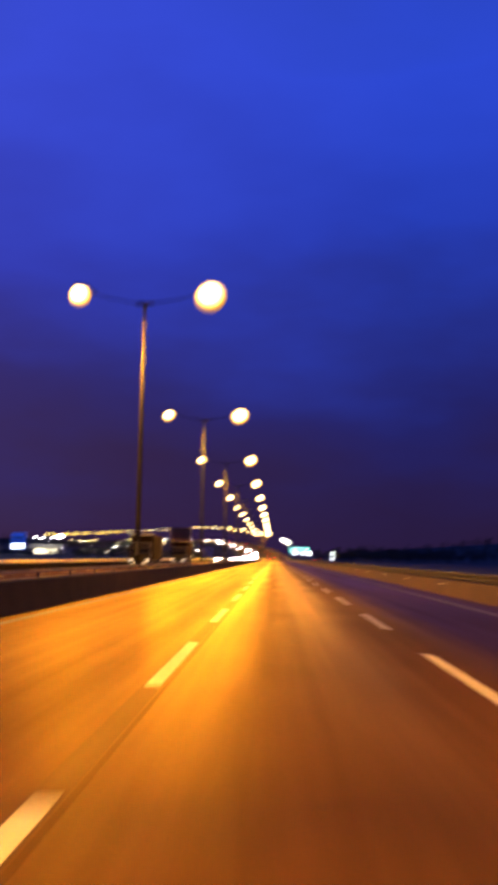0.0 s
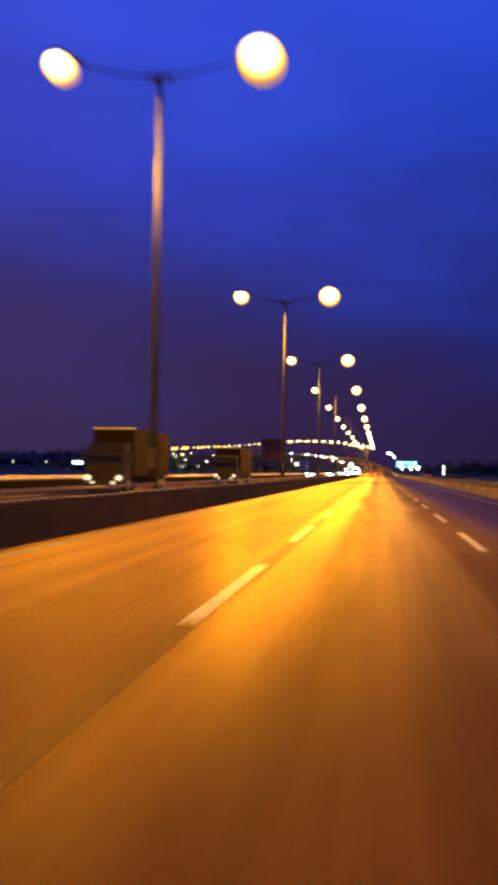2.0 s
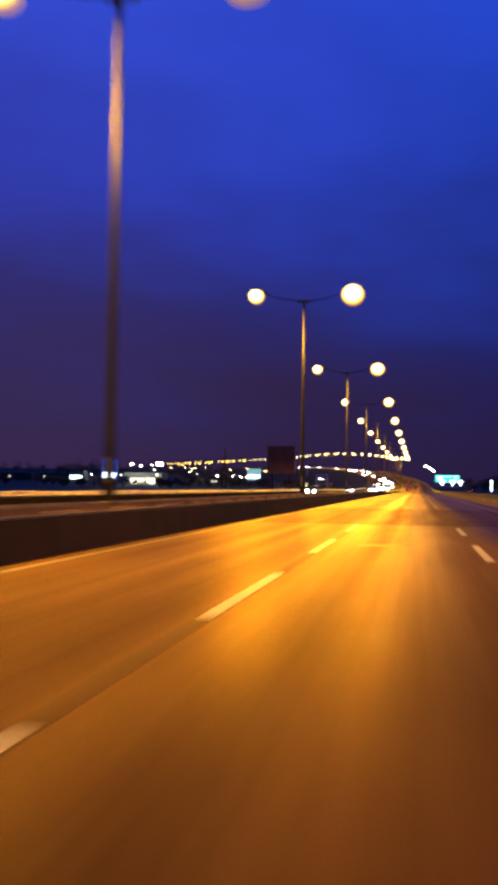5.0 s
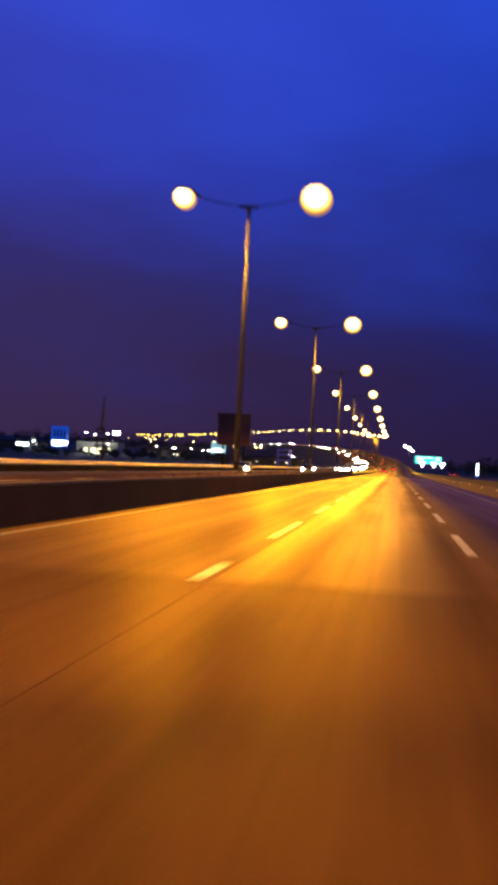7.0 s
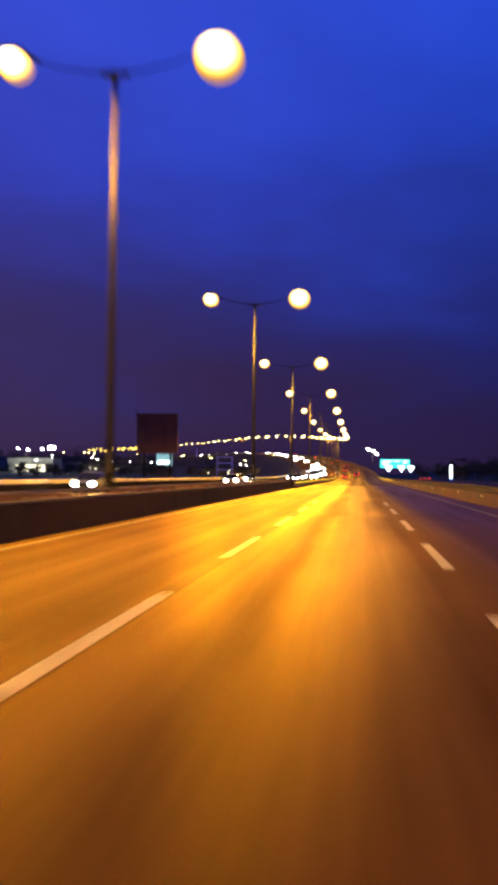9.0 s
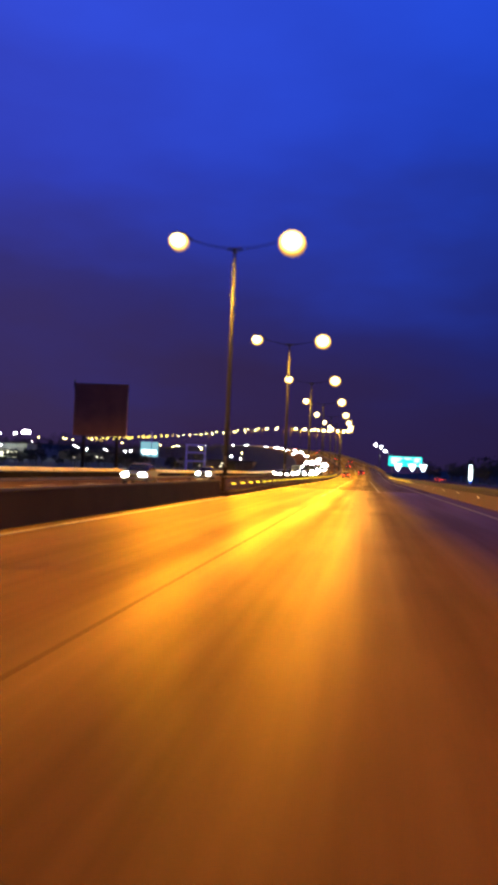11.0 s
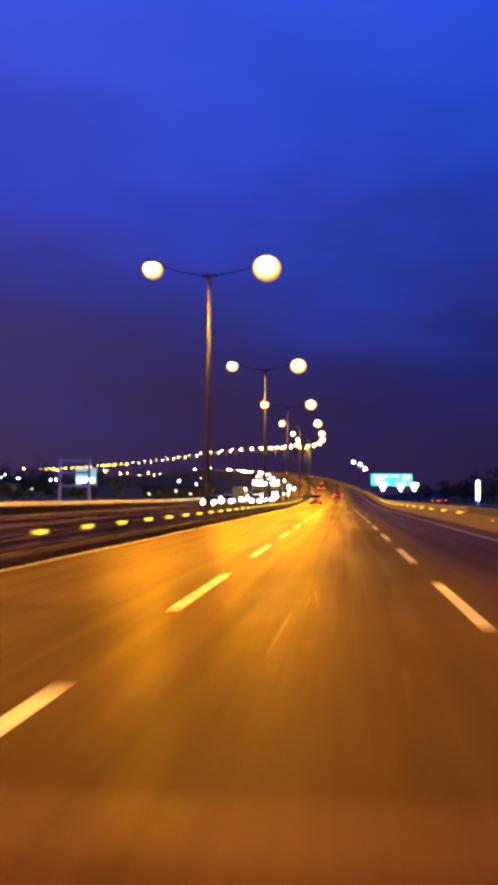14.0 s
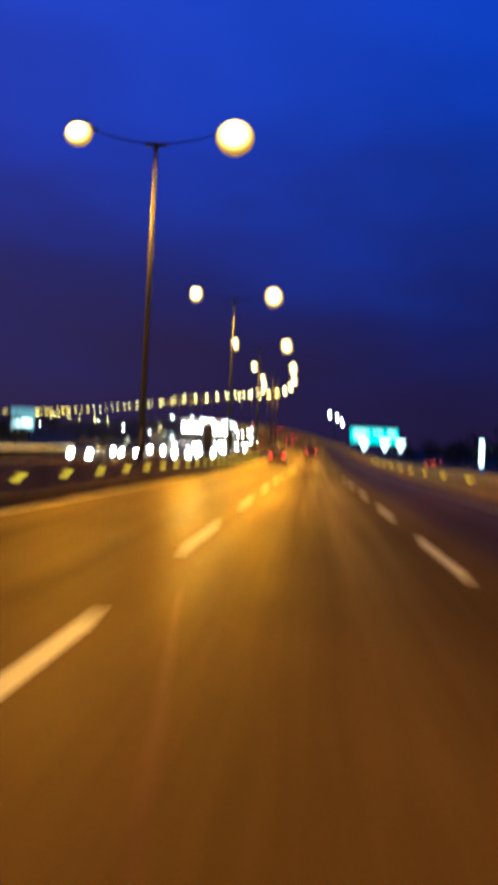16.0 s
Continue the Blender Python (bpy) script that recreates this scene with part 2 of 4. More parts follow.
M_GHOST = asphalt("ghost_of_old_paint", (0.092, 0.047, 0.025), 0.42, 0.9, slow_lane=False, cover_by=0.6)
M_TAR = asphalt("dull_tar", (0.092, 0.0420, 0.0195), 0.45, 0.9, slow_lane=False, cover_by=0.55)
M_PAINT = asphalt("worn_road_paint", (0.76, 0.71, 0.50), 0.42, 0.4, slow_lane=False, cover_by=0.5)
M_PAINT_EDGE = asphalt("edge_line_paint", (0.27, 0.24, 0.20), 0.42, 0.5, slow_lane=False, cover_by=0.5)
M_PAINT_CLEAR = asphalt("clean_edge_paint", (0.52, 0.46, 0.36), 0.42, 0.5, slow_lane=False, cover_by=0.5)
M_PAINT_WORN = material("faded_edge_paint", (0.11, 0.10, 0.09), 0.65, spots=0.7, scale=1.5, bump=0.2)
# shade of faces that the lamps overhead only graze is put into this base
M_CONCRETE_DARK = material("dark_concrete", (0.050, 0.029, 0.023), 0.9, spots=0.6, scale=0.9, bump=0.4, spec=0.15)
M_OUTER = material("black_concrete", (0.010, 0.0055, 0.0045), 1.0, spots=0.6, scale=0.8, bump=0.4, spec=0.05)
M_KERB = material("dirty_kerb_concrete", (0.075, 0.044, 0.032), 0.9, spots=0.6, scale=1.5, bump=0.4, spec=0.05)
M_VERGE = material("stained_verge_concrete", (0.120, 0.068, 0.048), 0.85, spots=0.6, scale=0.8, bump=0.4)
M_COPING = material("pale_coping_concrete", (0.15, 0.115, 0.085), 0.85, spots=0.5, scale=1.5, bump=0.3)
M_RAIL_PALE = material("pale_galvanised_rail", (0.78, 0.70, 0.50), 0.6, 0.2, spots=0.5, scale=0.6)
M_RAIL_WORN = material("worn_steel_rail", (0.30, 0.24, 0.18), 0.65, 0.2, spots=0.6, scale=0.7)
M_RAIL_BROWN = material("grimy_brown_rail", (0.27, 0.175, 0.14), 0.9, spots=0.5, scale=0.6, spec=0.05)
M_RAIL_DARK = material("dark_weathered_rail", (0.030, 0.022, 0.018), 0.8, spots=0.5, scale=0.6)
M_STEEL = material("galvanised_steel", (0.10, 0.072, 0.052), 0.8, 0.0, spots=0.4, scale=3)
M_POLE = material("weathered_galvanised_pole", (0.032, 0.028, 0.024), 0.55, 0.2, spots=0.4, scale=4)
M_HOUSING = material("lamp_housing_paint", (0.18, 0.18, 0.17), 0.5, spots=0.3, scale=6)
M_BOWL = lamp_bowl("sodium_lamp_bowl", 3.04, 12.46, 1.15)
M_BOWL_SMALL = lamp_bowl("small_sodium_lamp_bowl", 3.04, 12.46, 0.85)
M_BOWL_YELLOW = glow("distant_sodium_bowl", (1.0, 0.66, 0.10), 6.0)
M_GRASS = material("dark_verge_grass", (0.07, 0.08, 0.045), 0.95, spots=0.8, scale=0.4, bump=0.6, bump_scale=9)
M_EARTH = material("dark_earth_bank", (0.09, 0.075, 0.05), 0.95, spots=0.7, scale=0.3, bump=0.6, bump_scale=5)
M_DARK = material("dark_painted_metal", (0.03, 0.028, 0.026), 0.6, spots=0.4, scale=1.5)
# reflectors emit by themselves, in place of headlights they would throw back
M_AMBER_REFLECTOR = glow("amber_reflector_glow", (1.0, 0.72, 0.05), 1.4)
M_PALE_REFLECTOR = glow("pale_reflector_glow", (1.0, 0.8, 0.5), 1.0)
M_HEADLIGHT = glow("lit_headlight", (1.0, 0.95, 0.86), 120)
M_LORRY_LIGHT = glow("lit_lorry_lamp", (1.0, 0.85, 0.65), 1.2)
M_LORRY_BEAM = glow("dazzling_lorry_lamp", (1.0, 0.98, 0.95), 500)
M_TAIL = glow("lit_tail_lamp", (1.0, 0.05, 0.03), 9)
M_BLACK = material("black_tarred_steel", (0.008, 0.008, 0.010), 0.7, spots=0.4, scale=2)
M_SHED = material("dark_shed_wall", (0.20, 0.17, 0.15), 0.9, spots=0.5, scale=0.3)
M_BOARD = material("brown_unlit_board", (0.60, 0.28, 0.17), 0.8, spots=0.4, scale=0.4)
M_TYRE = material("black_rubber", (0.02, 0.02, 0.02), 0.8, spots=0.3, scale=8)
M_RIM = material("alloy_rim", (0.5, 0.5, 0.5), 0.35, 0.9, spots=0.2, scale=10)
M_GLASS = material("dark_car_glass", (0.015, 0.017, 0.02), 0.08, spots=0.1, scale=2)
M_LEAF = material("dark_foliage", (0.085, 0.095, 0.06), 0.8, spots=0.7, scale=0.8)


# ---------------------------------------------------------------- building helpers
def part(name, bm, mat, parent=None, label="", smooth=False):
    me = bpy.data.meshes.new(name)
    bm.normal_update()
    bm.to_mesh(me)
    bm.free()
    me.materials.append(mat)
    if smooth:
        for p in me.polygons:
            p.use_smooth = True
    ob = new(name, me)
    ob.parent = parent
    return tagged(ob, label) if label else ob


def share(name, me, m, parent=None):
    ob = new(name, me)
    ob.parent = parent
    ob.matrix_basis = m
    return ob


def box(bm, x0, x1, y0, y1, z0, z1, bevel=0.0):
    g = bmesh.ops.create_cube(bm, size=1.0)["verts"]
    for v in g:
        v.co = Vector(((x0 + x1) / 2 + v.co.x * (x1 - x0), (y0 + y1) / 2 + v.co.y * (y1 - y0), (z0 + z1) / 2 + v.co.z * (z1 - z0)))
    if bevel:
        es = {e for v in g for e in v.link_edges}
        bmesh.ops.bevel(bm, geom=list(es), offset=bevel, segments=2, affect="EDGES", profile=0.6)
    return bm


def boxed(*a, bevel=0.0):
    return box(bmesh.new(), *a, bevel=bevel)


def tube(bm, pts, radii, sides=10, cap=True):
    """A tapered tube through points."""
    rings = []
    pts = [Vector(p) for p in pts]
    for i, p in enumerate(pts):
        d = (pts[min(i + 1, len(pts) - 1)] - pts[max(i - 1, 0)]).normalized()
        u = d.cross(Vector((0, 1, 0) if abs(d.y) < 0.9 else (1, 0, 0))).normalized()
        w = d.cross(u)
        rings.append([bm.verts.new(p + radii[i] * (math.cos(a) * u + math.sin(a) * w))
                      for a in (2 * math.pi * k / sides for k in range(sides))])
    for a, b in zip(rings, rings[1:]):
        for k in range(sides):
            bm.faces.new((a[k], a[(k + 1) % sides], b[(k + 1) % sides], b[k]))
    if cap:
        bm.faces.new(rings[0][::-1])
        bm.faces.new(rings[-1])
    return bm


# the road's line: straight, then a long climb that bends to the left
BEND, RADIUS, RISE0, RISE1, CREST = 572.0, 1480.0, 480.0, 1130.0, 20.0


def smooth(a, b, v):
    k = min(1.0, max(0.0, (v - a) / (b - a)))
    return k * k * (3 - 2 * k)


def along(s, off=0.0, up=0.0):
    """The point s metres along the road, off metres to the right of the middle lane."""
    z = CREST * smooth(RISE0, RISE1, s)
    if s < BEND:
        return Vector((off, s, z + up))
    a = (s - BEND) / RADIUS
    return Vector((-RADIUS * (1 - math.cos(a)) + off * math.cos(a), BEND + RADIUS * math.sin(a) + off * math.sin(a), z + up))


def heading(s):
    return math.degrees(max(0.0, (s - BEND) / RADIUS))


def at_road(s, off=0.0, up=0.0, turn=0.0):
    p = along(s, off, up)
    return pose(p.x, p.y, p.z, 0, 0, heading(s) + turn)


def stations(s0, s1, fine=6.0):
    out = [s0]
    while out[-1] < s1:
        out.append(min(s1, out[-1] + (fine if out[-1] < BEND - 100 else 12.0)))
    return out


def sweep(section, s0, s1, closed=False, fine=6.0, bm=None):
    """Draws a cross-section, (off, up) pairs or a function of s giving them, along the road."""
    bm = bm or bmesh.new()
    prev = None
    for s in stations(s0, s1, fine):
        sec = section(s) if callable(section) else section
        ring = [bm.verts.new(along(s, o, u)) for o, u in sec]
        if prev:
            n = len(ring)
            for k in range(n if closed else n - 1):
                bm.faces.new((prev[k], prev[(k + 1) % n], ring[(k + 1) % n], ring[k]))
        elif closed:
            bm.faces.new(ring[::-1])
        prev = ring
    if closed:
        bm.faces.new(prev)
    bmesh.ops.recalc_face_normals(bm, faces=bm.faces)
    return bm


# ---------------------------------------------------------------- ground and road
START, JOINT, END = -60.0, 378.3, 1900.0
MEND0, MEND1 = 172.9, 201.7       # a stretch that was laid anew
R_EDGE, L_EDGE = 6.55, -21.6


def land(x, y):
    """Height of the open land beside the road."""
    h = 9.0 * smooth(620, 1050, y) * smooth(50, 190, -x)
    h += 26.0 * smooth(1100, 2300, y) * smooth(-300, 500, -x)
    h += 34.0 * smooth(700, 1500, y) * smooth(60, 420, x)
    return h - 0.45


def build_ground():
    bm = bmesh.new()
    xs = [-3000, -2000, -1400, -1000] + [-800 + 40 * k for k in range(31)] + [500, 700, 1000, 1500, 2200, 3000]
    ys = [-1500, -900, -500, -200] + [40 * k for k in range(60)] + [2450, 2600, 3000, 3500, 4200]
    g = [[bm.verts.new((x, y, land(x, y) + 0.5 * (noise.noise((x * 0.01, y * 0.01, 0)) if abs(x) > 60 else 0))) for x in xs] for y in ys]
    for a, b in zip(g, g[1:]):
        for k in range(len(xs) - 1):
            bm.faces.new((a[k], a[k + 1], b[k + 1], b[k]))
    return tagged(part("ground", bm, M_GRASS, smooth=True), "dark rough grassland beside the motorway", "ground", kind="structure")


build_ground()


def bank(s):
    z = along(s).z
    low = z + 0.6 - 0.1
    return [(L_EDGE - 1.0, -0.02), (L_EDGE - 2.0 - 1.6 * low, -low - 0.5), (R_EDGE + 2.0 + 1.6 * low, -low - 0.5), (R_EDGE + 1.0, -0.02)]


tagged(part("embankment", sweep(bank, START, END, closed=True, fine=20), M_EARTH), "earth bank that carries the motorway uphill", "embankment", kind="structure")


def slab(o0, o1, top=0.0, thick=0.3):
    return [(o0, top - thick), (o0, top), (o1, top), (o1, top - thick)]


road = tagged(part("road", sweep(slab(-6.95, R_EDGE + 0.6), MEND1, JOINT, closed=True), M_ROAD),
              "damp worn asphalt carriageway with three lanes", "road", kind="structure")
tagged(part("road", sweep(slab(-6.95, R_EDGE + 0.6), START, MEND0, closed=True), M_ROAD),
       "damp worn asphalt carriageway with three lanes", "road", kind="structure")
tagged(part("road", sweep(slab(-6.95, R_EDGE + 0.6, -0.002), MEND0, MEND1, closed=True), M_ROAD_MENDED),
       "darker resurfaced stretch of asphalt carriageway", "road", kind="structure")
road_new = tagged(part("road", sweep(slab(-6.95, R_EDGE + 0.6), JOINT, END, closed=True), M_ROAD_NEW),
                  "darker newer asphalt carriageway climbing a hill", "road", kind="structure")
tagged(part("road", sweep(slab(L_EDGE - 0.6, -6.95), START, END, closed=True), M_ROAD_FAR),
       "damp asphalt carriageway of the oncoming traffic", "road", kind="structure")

# ---------------------------------------------------------------- road markings
PERIOD, DASH = 10.42, 5.3


def dash_mesh(width, length):
    bm = boxed(-width / 2, width / 2, 0, length, -0.02, 0.004)
    me = bpy.data.meshes.new("lane_dash")
    bm.to_mesh(me)
    bm.free()
    me.materials.append(M_PAINT)
    return me


DASH_MESH = dash_mesh(0.17, DASH)
for off, phase in ((-1.8, 0.25), (1.8, -1.0)):
    for k in range(-3, 56):
        s = k * PERIOD + phase
        if 173 < s < 199 or 298 < s < (349 if off < 0 else 368):
            continue                  # worn away
        own = road if s + DASH < JOINT else road_new
        share("lane_dash", DASH_MESH, at_road(s, off), own)
for off, s0 in ((-9.9, 0.0), (-13.5, 4.0), (-17.1, 2.0)):
    for k in range(-3, 52):
        s = k * PERIOD + s0
        share("lane_dash", DASH_MESH, at_road(s, off), road if s + DASH < JOINT else road_new)
for s0, s1, own, look_l in ((START, 150.0, road, M_PAINT_WORN), (150.0, 318.0, road, M_PAINT_EDGE), (318.0, JOINT, road, M_PAINT_CLEAR), (JOINT, 1500.0, road_new, M_PAINT_CLEAR)):
    for off, mat in ((-5.95, look_l), (5.35, M_PAINT_WORN)):
        part("edge_line", sweep(slab(off - 0.09, off + 0.09, 0.006, 0.02), s0, s1, closed=True), mat, own)
# dashes up the hill, where they run together
far_dash = bmesh.new()
for off in (-1.8, 1.8):
    for k in range(56, 110):
        sweep(slab(off - 0.085, off + 0.085, 0.004, 0.02), k * PERIOD, k * PERIOD + DASH, closed=True, fine=6, bm=far_dash)
part("distant_lane_dashes", far_dash, M_PAINT, road_new)["kind"] = "stuff"

# a pale repair across the lane and the sealed joint where the surface changes
part("repair_patch", boxed(-1.05, 0.25, 159.4, 160.0, -0.02, 0.004), M_PATCH, road, "pale strip of patched asphalt")
part("repair_patch", boxed(-1.25, 0.10, 375.65, 376.15, -0.02, 0.004), M_PATCH, road, "pale strip of patched asphalt")
for x0, x1, y0, y1 in ((-1.55, 0.35, 172.60, 172.84), (-2.4, -1.35, 189.2, 189.45), (-0.95, -0.25, 189.5, 189.72), (-1.7, 1.0, 377.85, 378.15)):
    part("repair_strip", boxed(x0, x1, y0, y1, -0.02, 0.003), M_STRIP, road, "thin pale strip of patched asphalt")
part("joint", boxed(-6.3, 6.3, JOINT - 0.09, JOINT + 0.09, -0.02, 0.005), M_TAR, road, "tarred joint across the carriageway")

part("lane_dash", boxed(-1.885, -1.715, MEND1 + 0.05, 203.5, -0.02, 0.004), M_PAINT, road)


def mark(x0, y0, x1, y1, width, own, label, mat=M_STRIP):
    """A thin stroke on the road between two points."""
    bm = bmesh.new()
    box(bm, -width / 2, width / 2, 0, math.hypot(x1 - x0, y1 - y0), -0.02, 0.003)
    bm.transform(pose(x0, y0, 0, 0, 0, math.degrees(-math.atan2(x1 - x0, y1 - y0))))
    part("road_mark", bm, mat, own, label)


mark(0.20, 340.7, 0.115, 342.95, 0.04, road, "thin pale scratch in the asphalt")
mark(-0.05, 423.0, -1.35, 434.5, 0.06, road_new, "pale slanting stroke on the asphalt", M_GHOST)
mark_rng = random.Random(12)
for _ in range(4):
    x, y = mark_rng.uniform(-1.2, 0.9), mark_rng.uniform(380.0, 389.0)
    mark(x, y, x + mark_rng.uniform(-0.15, 0.1), y + mark_rng.uniform(1.2, 3.6), mark_rng.uniform(0.02, 0.05), road_new, "faint smear of dried mud", M_GHOST)

# an old line ghosts through between the dashes, with a tarred seam beside it
for s0, s1 in ((START, MEND0), (MEND1, 300.0)):
    part("old_line", boxed(-1.91, -1.69, s0, s1, -0.02, 0.0025), M_GHOST, road, "ghost of an old painted line")
for s0, s1 in ((START, 48.0), (66.0, 92.0), (186.0, 214.0), (298.0, 336.0)):
    part("seam", boxed(-1.675, -1.625, s0, s1, -0.02, 0.003), M_TAR, road, "thin tarred seam")

# ---------------------------------------------------------------- barriers
WALL_END = 345.0
M_RAIL_DULL = material("dull_galvanised_rail", (0.15, 0.12, 0.105), 0.7, spots=0.6, scale=0.5)


def jersey(mid, top=0.735, wide=0.22):
    return [(mid - wide, 0.0), (mid - wide + 0.02, 0.08), (mid - 0.13, top - 0.03), (mid - 0.10, top),
            (mid + 0.10, top), (mid + 0.13, top - 0.03), (mid + wide - 0.02, 0.08), (mid + wide, 0.0)]


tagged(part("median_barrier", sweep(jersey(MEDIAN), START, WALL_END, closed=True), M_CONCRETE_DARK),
       "long dark concrete barrier between the carriageways", "barrier", kind="structure")
tagged(part("median_coping", sweep(slab(MEDIAN - 0.13, MEDIAN + 0.13, 0.785, 0.048), START, WALL_END, closed=True), M_COPING),
       "worn pale coping along the median barrier", "coping", kind="structure")
tagged(part("median_kerb", sweep(slab(MEDIAN - 0.75, MEDIAN + 0.62, 0.16, 0.2), WALL_END + 0.01, 800.0, closed=True), M_KERB),
       "low concrete kerb under the median guard rails", "kerb", kind="structure")
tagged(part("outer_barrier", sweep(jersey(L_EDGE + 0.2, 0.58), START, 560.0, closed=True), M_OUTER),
       "near-black concrete barrier on the far verge", "barrier", kind="structure")
tagged(part("verge_wall", sweep([(R_EDGE, 0), (R_EDGE + 0.06, 0.60), (R_EDGE + 0.09, 0.62), (R_EDGE + 0.32, 0.62), (R_EDGE + 0.32, 0)],
                                START, 900.0, closed=True), M_VERGE), "stained brown concrete wall along the hard shoulder", "barrier", kind="structure")


def wbeam(mid, z, face):
    """The folded section of a guard rail's beam, bulging towards face (+1 right, -1 left)."""
    f = face
    out = [(0.0, -0.155), (0.045, -0.135), (0.08, -0.085), (0.045, -0.035), (0.012, 0.0), (0.045, 0.035), (0.08, 0.085), (0.045, 0.135), (0.0, 0.155)]
    return [(mid + f * o, z + u) for o, u in out] + [(mid + f * (o - 0.006), z + u) for o, u in out[::-1]]


def post_mesh(h):
    bm = bmesh.new()
    box(bm, -0.05, 0.05, -0.004, 0.004, 0, h)
    box(bm, -0.05, -0.042, -0.03, 0.03, 0, h)
    box(bm, 0.042, 0.05, -0.03, 0.03, 0, h)
    me = bpy.data.meshes.new("post")
    bm.to_mesh(me)
    bm.free()
    me.materials.append(M_STEEL)
    return me


def reflector_mesh(mat, w=0.07, h=0.10):
    bm = bmesh.new()
    box(bm, -w, w, -0.02, 0.02, -h / 2, h / 2, bevel=0.008)
    me = bpy.data.meshes.new("reflector")
    bm.to_mesh(me)
    bm.free()
    me.materials.append(mat)
    return me


POST, SHORT_POST = post_mesh(0.78), post_mesh(0.30)
AMBER, PALE = reflector_mesh(M_AMBER_REFLECTOR, 0.19, 0.095), reflector_mesh(M_PALE_REFLECTOR, 0.05, 0.07)


def guard_rail(label, off, face, s0, s1, step, beam_z, base, post, top_rail=None, amber=None, group="", mat=None, lower=None):
    top = tagged(new("guard_rail"), label, "guard rail", group)
    part("beam", sweep(wbeam(off, beam_z, face), s0, s1, closed=True), mat or M_STEEL, top)
    if lower:
        part("lower_beam", sweep(wbeam(off, lower, face), s0, s1, closed=True), mat or M_STEEL, top)
    if top_rail:
        part("top_rail", sweep([(off - 0.04, top_rail - 0.04), (off - 0.04, top_rail), (off + 0.04, top_rail), (off + 0.04, top_rail - 0.04)],
                               s0, s1, closed=True), M_RAIL_WORN, top)
    s = s0 + 1.0
    while s < min(s1, 640):
        share("post", post, at_road(s, off - face * 0.06, base), top)
        s += step
    if amber:
        mesh, z, every = amber
        s = s0 + 2.2
        while s < min(s1, 535):
            share("reflector", mesh, at_road(s, off + face * 0.10, z), top)
            s += every
    return top


guard_rail("galvanised double guard rail with amber reflectors on the median kerb", MEDIAN + 0.36, 1, WALL_END, 800.0, 4.0, 0.66, 0.16, POST,
           top_rail=0.98, amber=(AMBER, 0.60, 3.9), group="median guard rails", mat=M_RAIL_BROWN, lower=0.40)
guard_rail("galvanised guard rail facing the oncoming carriageway", MEDIAN - 0.45, -1, WALL_END, 800.0, 4.0, 0.66, 0.16, POST, group="median guard rails", mat=M_RAIL_BROWN)
guard_rail("pale galvanised rail on short posts on the far barrier", L_EDGE + 0.2, 1, START, 560.0, 4.0, 0.77, 0.56, SHORT_POST, group="verge rails", mat=M_RAIL_PALE)
guard_rail("galvanised rail on short posts on the verge wall", R_EDGE + 0.16, -1, START, 424.0, 2.0, 0.80, 0.60, SHORT_POST, mat=M_RAIL_DARK,
           amber=(PALE, 0.45, 11.0), group="verge rails")
guard_rail("bright galvanised rail with amber reflectors on the verge wall", R_EDGE + 0.16, -1, 424.0, 900.0, 2.0, 0.80, 0.60, SHORT_POST,
           amber=(AMBER, 0.62, 8.0), group="verge rails", mat=M_RAIL_DULL)



def wall_rail():
    """A box rail on short posts that runs on top of the median barrier."""
    top = tagged(new("wall_rail"), "thin pale steel rail on short posts on the concrete median barrier", "guard rail", "median guard rails")
    mid = MEDIAN + 0.06
    part("rail", sweep([(mid - 0.04, 0.935), (mid - 0.04, 0.995), (mid + 0.04, 0.995), (mid + 0.04, 0.935)], START, WALL_END, closed=True), M_RAIL_WORN, top)
    stub = bpy.data.meshes.new("post")
    bm = boxed(-0.025, 0.025, -0.025, 0.025, 0.0, 0.15)
    bm.to_mesh(stub)
    bm.free()
    stub.materials.append(M_STEEL)
    s = START + 1.0
    while s < WALL_END:
        share("post", stub, at_road(s, mid, 0.785), top)
        s += 4.0


wall_rail()


